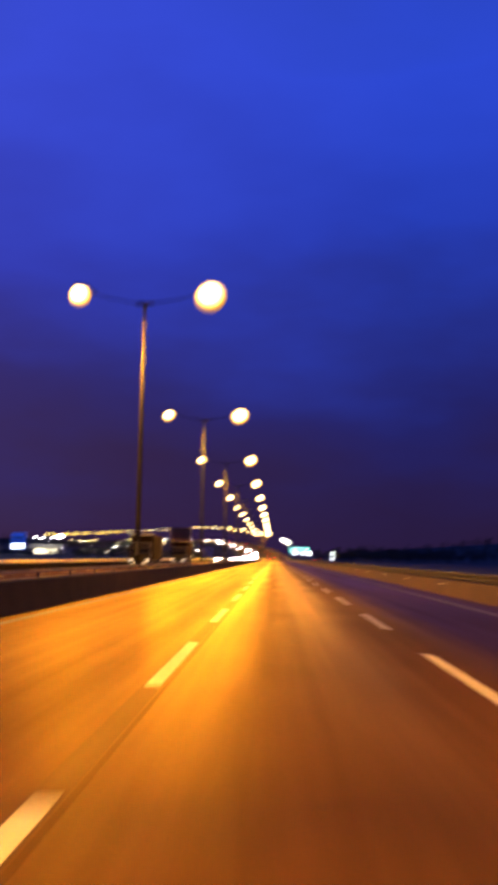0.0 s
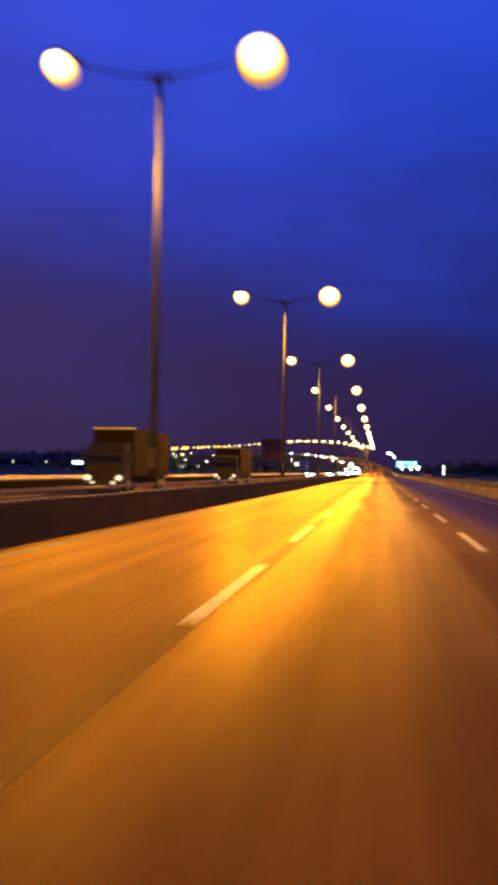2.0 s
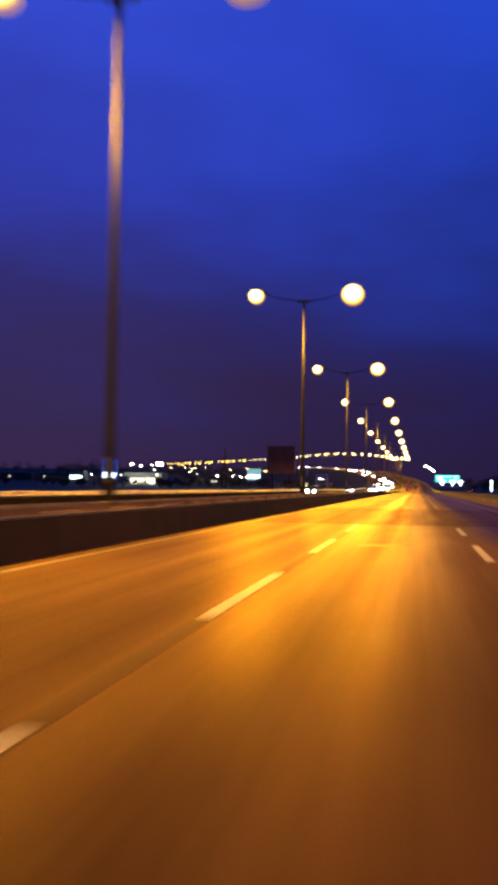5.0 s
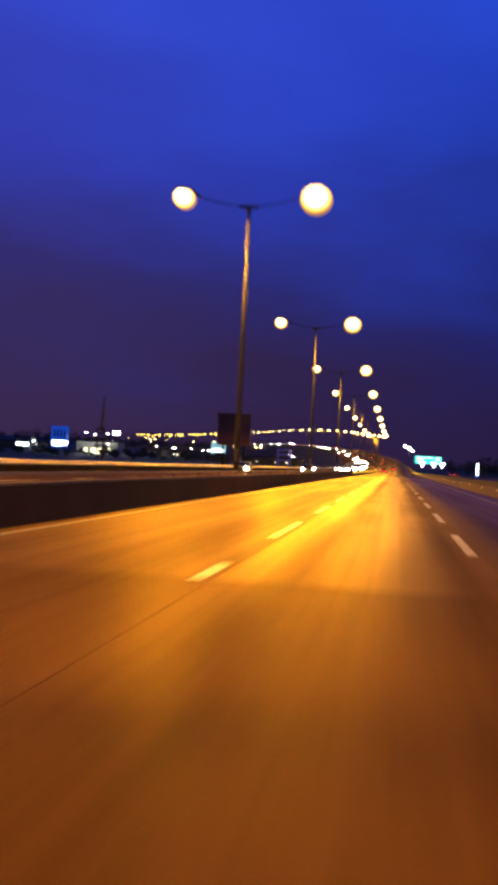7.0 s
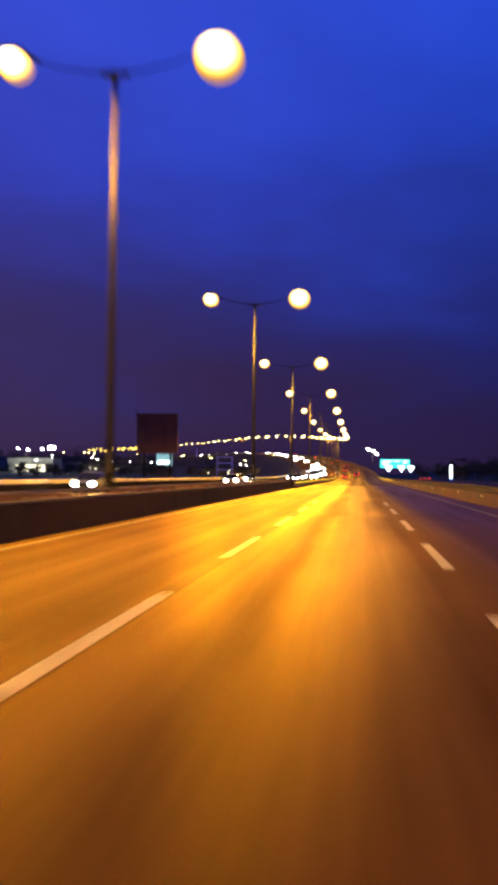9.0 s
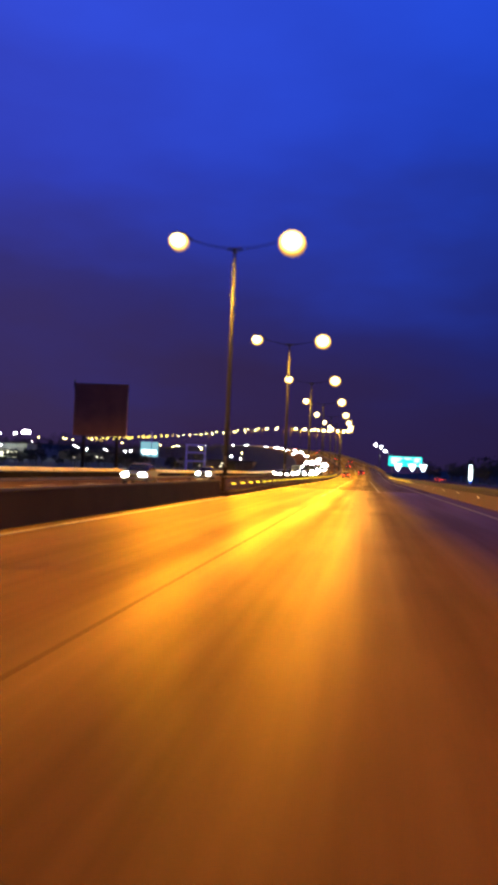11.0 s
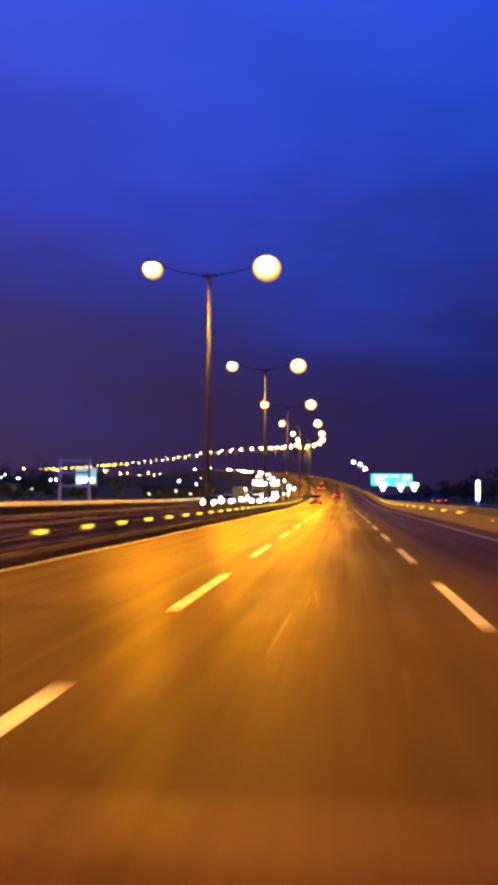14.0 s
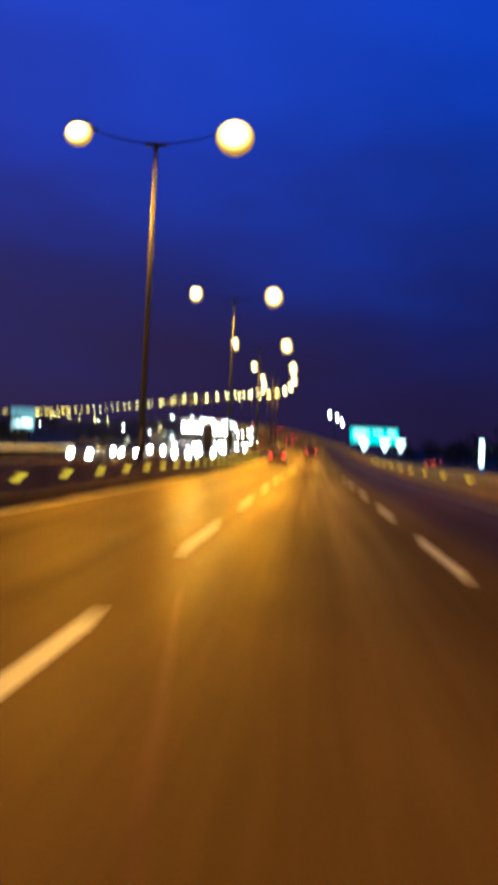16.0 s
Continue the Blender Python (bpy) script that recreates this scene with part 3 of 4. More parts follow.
# ---------------------------------------------------------------- street lamps
def street_lamp(size=1.0, bowl_mat=None, plinth=True):
    top = tagged(new("street_lamp"), "tall galvanised twin-arm street lamp with glowing sodium lights on the median", "street lamp", "lamps along the median")
    if plinth:
        part("plinth", boxed(-0.17, 0.17, -0.20, 0.20, -0.78, 0.0, bevel=0.03), M_KERB, top, "low concrete plinth")
    foot = bmesh.new()
    box(foot, -0.22, 0.22, -0.22, 0.22, 0.0, 0.04, bevel=0.01)
    for sx in (-0.16, 0.16):
        for sy in (-0.16, 0.16):
            tube(foot, [(sx, sy, 0.04), (sx, sy, 0.09)], [0.02, 0.02], 6)
    part("base_plate", foot, M_STEEL, top)
    part("pole", tube(bmesh.new(), [(0, 0, 0.04), (0, 0, 1.5), (0, 0, 6.5), (0, 0, 11.9)], [0.135, 0.125, 0.10, 0.07], 12), M_POLE, top, smooth=True)
    part("door", boxed(-0.06, 0.06, -0.153, -0.138, 0.5, 1.1, bevel=0.006), M_HOUSING, top)
    cap = bmesh.new()
    tube(cap, [(0, 0, 11.85), (0, 0, 12.15)], [0.11, 0.13], 12)
    box(cap, -0.42, 0.42, -0.07, 0.07, 12.02, 12.16, bevel=0.02)
    part("bracket", cap, M_HOUSING, top)
    for f in (-1, 1):
        part("arm", tube(bmesh.new(), [(f * 0.1, 0, 12.09), (f * 0.8, 0, 12.17), (f * 1.7, 0, 12.34), (f * 2.5, 0, 12.62)],
                         [0.036, 0.030, 0.025, 0.022], 8), M_POLE, top, smooth=True)
        case = bmesh.new()
        r = bmesh.ops.create_uvsphere(case, u_segments=16, v_segments=8, radius=1.0)["verts"]
        for v in r:
            v.co = Vector((f * HALF + v.co.x * 0.44, v.co.y * 0.40, 12.80 + max(v.co.z, -0.12) * 0.16))
        tube(case, [(f * 2.3, 0, 12.55), (f * 2.75, 0, 12.80)], [0.06, 0.08], 8)
        head = part("luminaire", case, M_HOUSING, top, smooth=True)
        # bowl drawn far oversize, to take in the glare round the lamp
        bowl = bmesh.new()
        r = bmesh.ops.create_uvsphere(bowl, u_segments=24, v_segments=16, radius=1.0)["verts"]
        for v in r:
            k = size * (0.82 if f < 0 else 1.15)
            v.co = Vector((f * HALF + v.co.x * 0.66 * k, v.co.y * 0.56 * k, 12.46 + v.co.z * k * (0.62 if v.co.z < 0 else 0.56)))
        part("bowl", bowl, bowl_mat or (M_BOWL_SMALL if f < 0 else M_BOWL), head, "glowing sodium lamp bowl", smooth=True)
    return top


WALL_LAMP, LAMP, HILL_LAMP, FAR_LAMP = street_lamp(plinth=False), street_lamp(), street_lamp(0.9), street_lamp(1.5, M_BOWL_YELLOW)
WALL_LAMP["label"] = "tall twin-arm street lamp with glowing sodium lights on the concrete barrier"
HILL_LAMP["label"] = "twin-arm street lamp with small glowing lights on the hill"
FAR_LAMP["label"] = "distant twin-arm street lamp with yellow lights beyond the hill"
NEAR_LAMPS = 16


def lamp_light(s, f, watts, off=MEDIAN, up=HEAD_Z - 0.62, colour=SODIUM):
    d = bpy.data.lights.new("lamp_light", "SPOT")
    d.energy, d.color, d.shadow_soft_size = watts, colour, 0.35
    d.spot_size, d.spot_blend = radians(178), 0.25
    ob = new("lamp_light", d)
    ob.matrix_basis = at_road(s, off + f, up)
    return ob


lamp_rng = random.Random(9)
for k in range(-2, 42):
    s = FIRST + SPACING * k
    m = at_road(s, MEDIAN, HEAD_Z - 12.44)
    kind = WALL_LAMP if s < WALL_END else LAMP if k < 20 else HILL_LAMP if k < 35 else FAR_LAMP
    if k in (-2, 8, 20, 35):
        kind.matrix_basis = m
    else:
        copy_thing(kind, m)
    if k > 35:
        copy_thing(FAR_LAMP, at_road(s + SPACING * lamp_rng.uniform(0.3, 0.7), MEDIAN + lamp_rng.uniform(-9, 9), HEAD_Z - 12.44 - lamp_rng.uniform(0, 3.5)))
    if k < NEAR_LAMPS:
        for f in (-HALF, HALF):
            lamp_light(s, f, LAMP_WATTS)
    else:
        lamp_light(s, 0.0, LAMP_WATTS * 0.8)


# ---------------------------------------------------------------- vehicles
def paint(name, colour):
    return material(name, colour, 0.35, 0.1, spots=0.15, scale=2)


P_RED, P_GREY, P_WHITE, P_BLACK = (paint("dark_red_car_paint", (0.16, 0.02, 0.02)), paint("grey_car_paint", (0.2, 0.2, 0.21)),
                                           paint("white_car_paint", (0.16, 0.155, 0.14)), paint("black_car_paint", (0.02, 0.02, 0.022)))


def loft(bm, rows):
    """Closed skin through rows of (y, half width, z bottom, z top, half width on top)."""
    rings = []
    for y, w, z0, z1, wt in rows:
        zm = z0 + (z1 - z0) * 0.55
        rings.append([bm.verts.new(p) for p in ((-w * 0.92, y, z0), (-w, y, zm), (-wt, y, z1), (wt, y, z1), (w, y, zm), (w * 0.92, y, z0))])
    for a, b in zip(rings, rings[1:]):
        for k in range(6):
            bm.faces.new((a[k], a[(k + 1) % 6], b[(k + 1) % 6], b[k]))
    bm.faces.new(rings[0][::-1])
    bm.faces.new(rings[-1])
    bmesh.ops.recalc_face_normals(bm, faces=bm.faces)
    return bm


def wheel(parent, x, y, r, w=0.2):
    tyre = bmesh.new()
    tube(tyre, [(x - w / 2, y, r), (x - w * 0.4, y, r), (x + w * 0.4, y, r), (x + w / 2, y, r)], [r * 0.86, r, r, r * 0.86], 18)
    t = part("tyre", tyre, M_TYRE, parent)
    side = 1 if x > 0 else -1
    rim = bmesh.new()
    tube(rim, [(x + side * w * 0.45, y, r), (x + side * w * 0.56, y, r)], [r * 0.62, r * 0.56], 14)
    part("rim", rim, M_RIM, t)


def car(label, mat, group, lit_front=False, lit_back=False, box_body=False):
    """A car on its wheels that heads along +y; the origin lies on the road under its middle."""
    top = tagged(new("van" if box_body else "car"), label, "van" if box_body else "car", group)
    if box_body:
        body = loft(bmesh.new(), [(-2.9, 0.95, 0.35, 2.45, 0.86), (-2.8, 1.0, 0.3, 2.55, 0.9), (1.2, 1.0, 0.3, 2.55, 0.9),
                                  (1.75, 0.98, 0.3, 1.75, 0.86), (2.6, 0.94, 0.32, 1.15, 0.84), (2.8, 0.86, 0.4, 0.95, 0.8)])
        glass = [(1.28, 0.93, 1.62, 2.42, 0.84), (1.72, 0.95, 1.5, 1.72, 0.85)]
        ends, wb, r, hz, tz = (2.8, -2.9), (1.75, -1.75), 0.36, 0.78, 0.95
    else:
        body = loft(bmesh.new(), [(-2.2, 0.74, 0.38, 0.92, 0.70), (-2.05, 0.84, 0.28, 0.98, 0.76), (-1.2, 0.88, 0.22, 0.96, 0.8), (0.8, 0.88, 0.22, 0.94, 0.8),
                                  (1.8, 0.84, 0.24, 0.82, 0.74), (2.1, 0.76, 0.32, 0.70, 0.66)])
        glass = [(-1.75, 0.74, 0.94, 1.0, 0.7), (-1.15, 0.77, 0.94, 1.40, 0.58), (-0.2, 0.78, 0.94, 1.46, 0.6), (0.35, 0.78, 0.93, 1.40, 0.58), (1.05, 0.75, 0.9, 0.97, 0.7)]
        ends, wb, r, hz, tz = (2.1, -2.2), (1.32, -1.3), 0.31, 0.62, 0.78
    part("body", body, mat, top, smooth=False)
    cabin = part("cabin", loft(bmesh.new(), glass), M_GLASS, top, "dark tinted car windows")
    if not box_body:
        part("roof", loft(bmesh.new(), [(-1.1, 0.60, 1.37, 1.43, 0.56), (-0.2, 0.62, 1.43, 1.49, 0.58), (0.3, 0.6, 1.38, 1.44, 0.56)]), mat, cabin)
    for f in (-1, 1):
        for y in wb:
            wheel(top, f * 0.8, y, r)
        # lens drawn oversize, to take in the headlight's glare
        lens = bmesh.new()
        g = bmesh.ops.create_uvsphere(lens, u_segments=10, v_segments=6, radius=1.0)["verts"]
        for v in g:
            v.co = Vector((f * 0.62 + v.co.x * 0.26, ends[0] - 0.03 + v.co.y * 0.10, hz + v.co.z * 0.19))
        part("headlight", lens, M_HEADLIGHT if lit_front else M_GLASS, top, "lit white headlight" if lit_front else "")
        part("tail_lamp", boxed(f * 0.64 - 0.14, f * 0.64 + 0.14, ends[1] - 0.03, ends[1] + 0.08, tz - 0.10, tz + 0.06, bevel=0.02),
             M_TAIL if lit_back else M_GLASS, top, "lit red tail lamp" if lit_back else "")
        if box_body:
            part("side_window", boxed(f * 0.955 - 0.012, f * 0.955 + 0.012, 0.35, 1.15, 1.55, 2.2), M_GLASS, top)
            part("door_seam", boxed(f * 0.99 - 0.012, f * 0.99 + 0.012, -1.62, -1.58, 0.5, 2.3), M_DARK, top)
        part("mirror", boxed(f * 0.98 - 0.1, f * 0.98 + 0.1, 0.62, 0.74, 0.95, 1.08, bevel=0.03), mat, top)
    part("grille", boxed(-0.42, 0.42, ends[0] - 0.04, ends[0] + 0.02, hz - 0.14, hz + 0.04, bevel=0.02), M_DARK, top)
    part("bumper", boxed(-0.78, 0.78, ends[1] - 0.06, ends[1] + 0.1, 0.32, 0.52, bevel=0.03), M_DARK, top)
    part("number_plate", boxed(-0.26, 0.26, ends[1] - 0.07, ends[1] - 0.055, 0.56, 0.67), P_WHITE, top)
    return top


P_LORRY, P_BOX = paint("dark_cab_paint", (0.035, 0.025, 0.022)), material("dull_lorry_box", (0.030, 0.018, 0.013), 0.9, spots=0.5, scale=0.7, spec=0.05)


def lorry(label, glare_bar=False, lamp=None, back=-4.2):
    """A box lorry that heads along +y on six wheels."""
    top = tagged(new("lorry"), label, "lorry", "oncoming lorries")
    cab = part("cab", loft(bmesh.new(), [(2.0, 1.12, 0.55, 2.75, 1.05), (2.15, 1.18, 0.5, 2.9, 1.08), (3.3, 1.18, 0.5, 2.75, 1.06), (3.75, 1.16, 0.5, 1.75, 1.1), (3.85, 1.08, 0.55, 1.6, 1.0)]), P_LORRY, top)
    part("windscreen", loft(bmesh.new(), [(3.32, 1.06, 1.72, 2.62, 1.0), (3.74, 1.06, 1.70, 1.82, 1.04)]), M_GLASS, cab)
    part("cargo_box", boxed(-1.22, 1.22, back, 1.85, 0.95, 3.75, bevel=0.05), P_BOX, top, "dull brown lorry box")
    # pale strip stands for lamp light along the box's roof
    part("lit_roof_edge", boxed(-1.24, 1.24, 1.80, 1.90, 3.66, 3.79, bevel=0.02), M_RAIL_PALE, top)
    part("chassis", boxed(-0.5, 0.5, back + 0.1, 3.4, 0.55, 0.93), M_DARK, top)
    part("bumper", boxed(-1.15, 1.15, 3.74, 3.96, 0.38, 0.68, bevel=0.04), M_DARK, top)
    for f in (-1, 1):
        for y in (2.75, back + 2.3, back + 1.2):
            wheel(top, f * 1.0, y, 0.48, 0.3)
        part("mirror", boxed(f * 1.32 - 0.09, f * 1.32 + 0.09, 3.35, 3.45, 1.75, 2.35, bevel=0.03), M_DARK, cab)
        part("side_window", boxed(f * 1.165 - 0.012, f * 1.165 + 0.012, 2.5, 3.2, 1.75, 2.4), M_GLASS, cab)
        # extra headlights and the roof lamps are added to fill out headlight glare
        for x, z, r in ((0.90, 0.88, 0.18), (0.60, 0.60, 0.12)) + (((0.34, 1.22, 0.16), (0.78, 1.30, 0.15)) if glare_bar else ()):
            lens = bmesh.new()
            for v in bmesh.ops.create_uvsphere(lens, u_segments=12, v_segments=8, radius=1.0)["verts"]:
                v.co = Vector((f * x + v.co.x * r, 3.90 + v.co.y * 0.1, z + v.co.z * r * 0.85))
            part("headlight", lens, lamp or M_LORRY_LIGHT, top, "lit white headlight")
    if glare_bar:
        part("glare_bar", boxed(-1.0, 1.0, 3.05, 3.15, 2.85, 2.95), M_DARK, cab)
        for x in (-0.84, -0.42, 0.0, 0.42, 0.84):
            lens = bmesh.new()
            for v in bmesh.ops.create_uvsphere(lens, u_segments=12, v_segments=8, radius=1.0)["verts"]:
                v.co = Vector((x + v.co.x * 0.15, 3.18 + v.co.y * 0.1, 3.10 + v.co.z * 0.15))
            part("glare_lamp", lens, lamp or M_LORRY_LIGHT, cab, "round roof lamp added for headlight glare")
    return top


lorry_near = lorry("dark long box lorry with dim lamps on the oncoming carriageway", back=-7.4)
lorry_near.matrix_basis = at_road(110, -15.4, 0, 180)
copy_thing(lorry_near, at_road(152, -15.3, 0, 180))
lorry_lit = lorry("box lorry with roof lamps added for glare, coming downhill", True, M_LORRY_BEAM)
lorry_lit.matrix_basis = at_road(522, -11.9, 0, 180)
copy_thing(lorry_lit, at_road(547, -11.8, 0, 180))

# traffic that goes our way
ahead = car("dark red car with lit tail lamps on the motorway", P_RED, "cars ahead", lit_back=True)
ahead.matrix_basis = at_road(522, -3.5)
copy_thing(ahead, at_road(566, -0.2))
hill_car = car("black car with lit tail lamps climbing the hill", P_BLACK, "cars ahead", lit_back=True)
hill_car.matrix_basis = at_road(640, -3.6)
for s, off in ((700, 0.1), (735, -3.5), (790, 3.4), (850, 0.0), (920, -3.6)):
    copy_thing(hill_car, at_road(s, off))

# oncoming traffic with its headlights on
oncoming = [car("grey car with lit headlights coming downhill", P_GREY, "oncoming cars", lit_front=True),
            car("white car with lit headlights coming downhill", P_WHITE, "oncoming cars", lit_front=True)]
van = car("white panel van with lit headlights on the oncoming carriageway", P_WHITE, "oncoming vans", lit_front=True, box_body=True)
van.matrix_basis = at_road(556, -11.8, 0, 180)
spots = [(312, -18.6, 1), (365, -15.3, 0), (414, -18.6, 1), (490, -15.4, 0), (512, -18.4, 1), (521, -15.2, 2), (506, -15.2, 1), (514, -11.9, 0), (532, -18.5, 0), (550, -15.1, 1), (553, -18.6, 0), (533, -11.6, 0), (540, -15.0, 1), (566, -18.4, 0), (574, -15.2, 0), (582, -11.6, 1), (592, -11.8, 1), (606, -15.2, 0), (622, -18.6, 1), (640, -11.6, 0)]
rng = random.Random(4)
s = 668.0
while s < 1330:
    spots.append((s, rng.choice((-11.7, -15.3, -18.7)), rng.choice((0, 1, 1))))
    s += rng.uniform(10, 18) if 860 < s < 930 else rng.uniform(24, 60)
first = set()
for s, off, kind in spots:
    m = at_road(s, off, 0, 180)
    if kind == 2:
        copy_thing(van, m)
    elif kind in first:
        copy_thing(oncoming[kind], m)
    else:
        oncoming[kind].matrix_basis = m
        first.add(kind)

# ---------------------------------------------------------------- signs and roadside things
# sign face and lettering emit, in place of floodlight falling on them
M_TEAL = glow("lit_green_sign_face", (0.07, 0.74, 0.70), 1.4)
M_WHITE_LIT = glow("lit_white_panel", (0.85, 1.0, 1.0), 5.0)
M_BARS = glow("lit_sign_lettering", (0.85, 1.0, 0.98), 2.6)
M_BLUE_LIT = glow("lit_blue_panel", (0.02, 0.09, 0.70), 0.55)
M_CYAN_LIT = glow("lit_pale_blue_panel", (0.40, 0.72, 0.80), 0.7)
M_WARM_LIT = glow("lit_shop_windows", (1.0, 0.9, 0.62), 2.6)
M_FLOOD = glow("white_floodlight", (1.0, 0.97, 0.9), 60)
M_PLASTER = material("pale_plastered_wall", (0.42, 0.41, 0.38), 0.85, spots=0.4, scale=0.3, bump=0.2, bump_scale=4)
# faint emission added for the frame's and post's blue tone; no lamp known there
M_SIGNBLUE = glow("blue_frame_glow", (0.16, 0.13, 0.55), 0.26)


def floor_at(x, y):
    return land(x, y)


def placed(name, label, category, x, y, z, turn=0, group=""):
    e = tagged(new(name), label, category, group)
    e.matrix_basis = pose(x, y, z, 0, 0, turn)
    return e


def direction_sign():
    g = floor_at(17.2, 698)
    top = placed("direction_sign", "wide lit green direction sign on two steel legs beside the road", "road sign", 17.2, 698, g)
    for x in (-5.2, 5.2):
        part("leg", tube(bmesh.new(), [(x, 0.25, 0), (x, 0.25, 9.1 - g)], [0.16, 0.13], 10), M_STEEL, top, smooth=True)
    face = part("panel", boxed(-6.8, 6.8, -0.06, 0.06, 5.3 - g, 9.2 - g, bevel=0.05), M_TEAL, top, "glowing green sign panel")
    part("frame", boxed(-6.9, 6.9, 0.07, 0.16, 5.2 - g, 9.3 - g), M_STEEL, top)
    part("divider", boxed(3.0, 3.12, -0.10, -0.062, 5.3 - g, 9.2 - g), M_DARK, face)
    for x0, x1, z in ((-5.8, -1.2, 8.2), (-5.8, -2.4, 7.3), (-0.4, 2.4, 8.2), (3.7, 6.2, 8.2), (-5.8, -3.6, 6.4), (3.7, 5.6, 7.3)):
        part("lettering_bar", boxed(x0, x1, -0.085, -0.062, z - g, z + 0.42 - g), M_BARS, face)
    for x in (-2.9, 2.9, 7.3):
        arm = part("light_arm", tube(bmesh.new(), [(x, 0, 5.1 - g), (x, -1.4, 4.5 - g)], [0.05, 0.05], 6), M_STEEL, top)
        # cone takes the shape of the lamp's spread light, larger than a fitting
        lamp = bmesh.new()
        r = bmesh.ops.create_cone(lamp, cap_ends=True, segments=12, radius1=0.25, radius2=1.6, depth=2.8)["verts"]
        for v in r:
            v.co = Vector((x + v.co.x, -1.5 + v.co.y * 0.35, 4.75 - g + v.co.z))
        part("floodlight", lamp, M_WHITE_LIT, arm, "white glowing cone for a sign floodlight's spread light")


direction_sign()


def billboard():
    x, y = -45.3, 460.5
    g = floor_at(x, y)
    top = placed("billboard", "tall unlit dark billboard on two posts beside the motorway", "billboard", x, y, g)
    part("panel", boxed(-4.75, 4.75, -0.25, 0.25, 6.0 - g, 15.1 - g, bevel=0.05), M_BOARD, top, "dark unlit billboard panel")
    for px in (-3.0, 3.0):
        part("post", tube(bmesh.new(), [(px, 0.5, 0), (px, 0.5, 14.5 - g)], [0.3, 0.24], 10), M_DARK, top, smooth=True)
    for z in (6.6, 10.5, 14.4):
        part("rail", boxed(-4.6, 4.6, 0.26, 0.42, z - 0.1 - g, z + 0.1 - g), M_STEEL, top)
    part("walkway", boxed(-4.75, 4.75, -1.1, -0.25, 5.75 - g, 5.85 - g), M_STEEL, top)
    part("lamp_bar", boxed(-4.9, -4.75, -0.2, 0.2, 14.2 - g, 15.6 - g), M_DARK, top)


billboard()


def totem():
    x, y = 37.8, 643.5
    g = floor_at(x, y)
    top = placed("totem_sign", "slim lit white totem sign with a blue foot", "sign", x, y, g)
    part("foot", boxed(-0.42, 0.42, -0.3, 0.3, -0.1, 1.2, bevel=0.05), M_BLUE_LIT, top, "blue lit foot of the sign")
    part("face", boxed(-0.50, 0.50, -0.32, 0.32, 1.2, 6.6, bevel=0.08), M_WHITE_LIT, top, "white lit sign face")
    part("lettering_bar", boxed(-0.14, 0.14, -0.34, -0.322, 2.6, 4.2), M_BLUE_LIT, top)


totem()


def side_lamp():
    x, y = 7.9, 775.0
    g = floor_at(x, y)
    top = placed("floodlight_mast", "slender mast with three bright white lamps beside the road", "lamp mast", x, y, g)
    part("pole", tube(bmesh.new(), [(0, 0, 0), (0, 0, 15.5 - g)], [0.2, 0.1], 10), M_POLE, top, smooth=True)
    for dx, z in ((-2.2, 16.2), (0.6, 15.2), (2.6, 13.4)):
        part("arm", tube(bmesh.new(), [(0, 0, min(z, 15.4) - g), (dx, 0, z - g)], [0.05, 0.05], 6), M_POLE, top)
        lamp = bmesh.new()
        r = bmesh.ops.create_uvsphere(lamp, u_segments=12, v_segments=8, radius=0.55)["verts"]
        for v in r:
            v.co = Vector((dx + v.co.x, v.co.y, z - 0.3 - g + v.co.z * 0.8))
        part("lamp", lamp, M_FLOOD, top, "bright white lamp")


side_lamp()


def frame_sign():
    x, y = -35.2, 500.0
    g = floor_at(x, y)
    top = placed("gantry_sign", "open steel sign frame glowing blue", "road sign", x, y, g)
    for px in (-2.0, 2.0):
        part("post", boxed(px - 0.16, px + 0.16, -0.1, 0.1, 0, 6.2 - g), M_SIGNBLUE, top)
    for z in (2.6, 4.4, 6.0):
        part("crossbar", boxed(-2.0, 2.0, -0.09, 0.09, z - 0.14 - g, z + 0.14 - g), M_SIGNBLUE, top)


frame_sign()


def slim_post():
    x, y = -36.5, 462.5
    g = floor_at(x, y)
    top = placed("marker_post", "slim steel post with a blue glowing tip", "post", x, y, g)
    part("pole", tube(bmesh.new(), [(0, 0, 0), (0, 0, 5.2 - g)], [0.09, 0.07], 8), M_POLE, top, smooth=True)
    part("blue_tip", tube(bmesh.new(), [(0, 0, 5.2 - g), (0, 0, 7.2 - g)], [0.12, 0.10], 8), M_SIGNBLUE, top, "blue glowing tip")


slim_post()


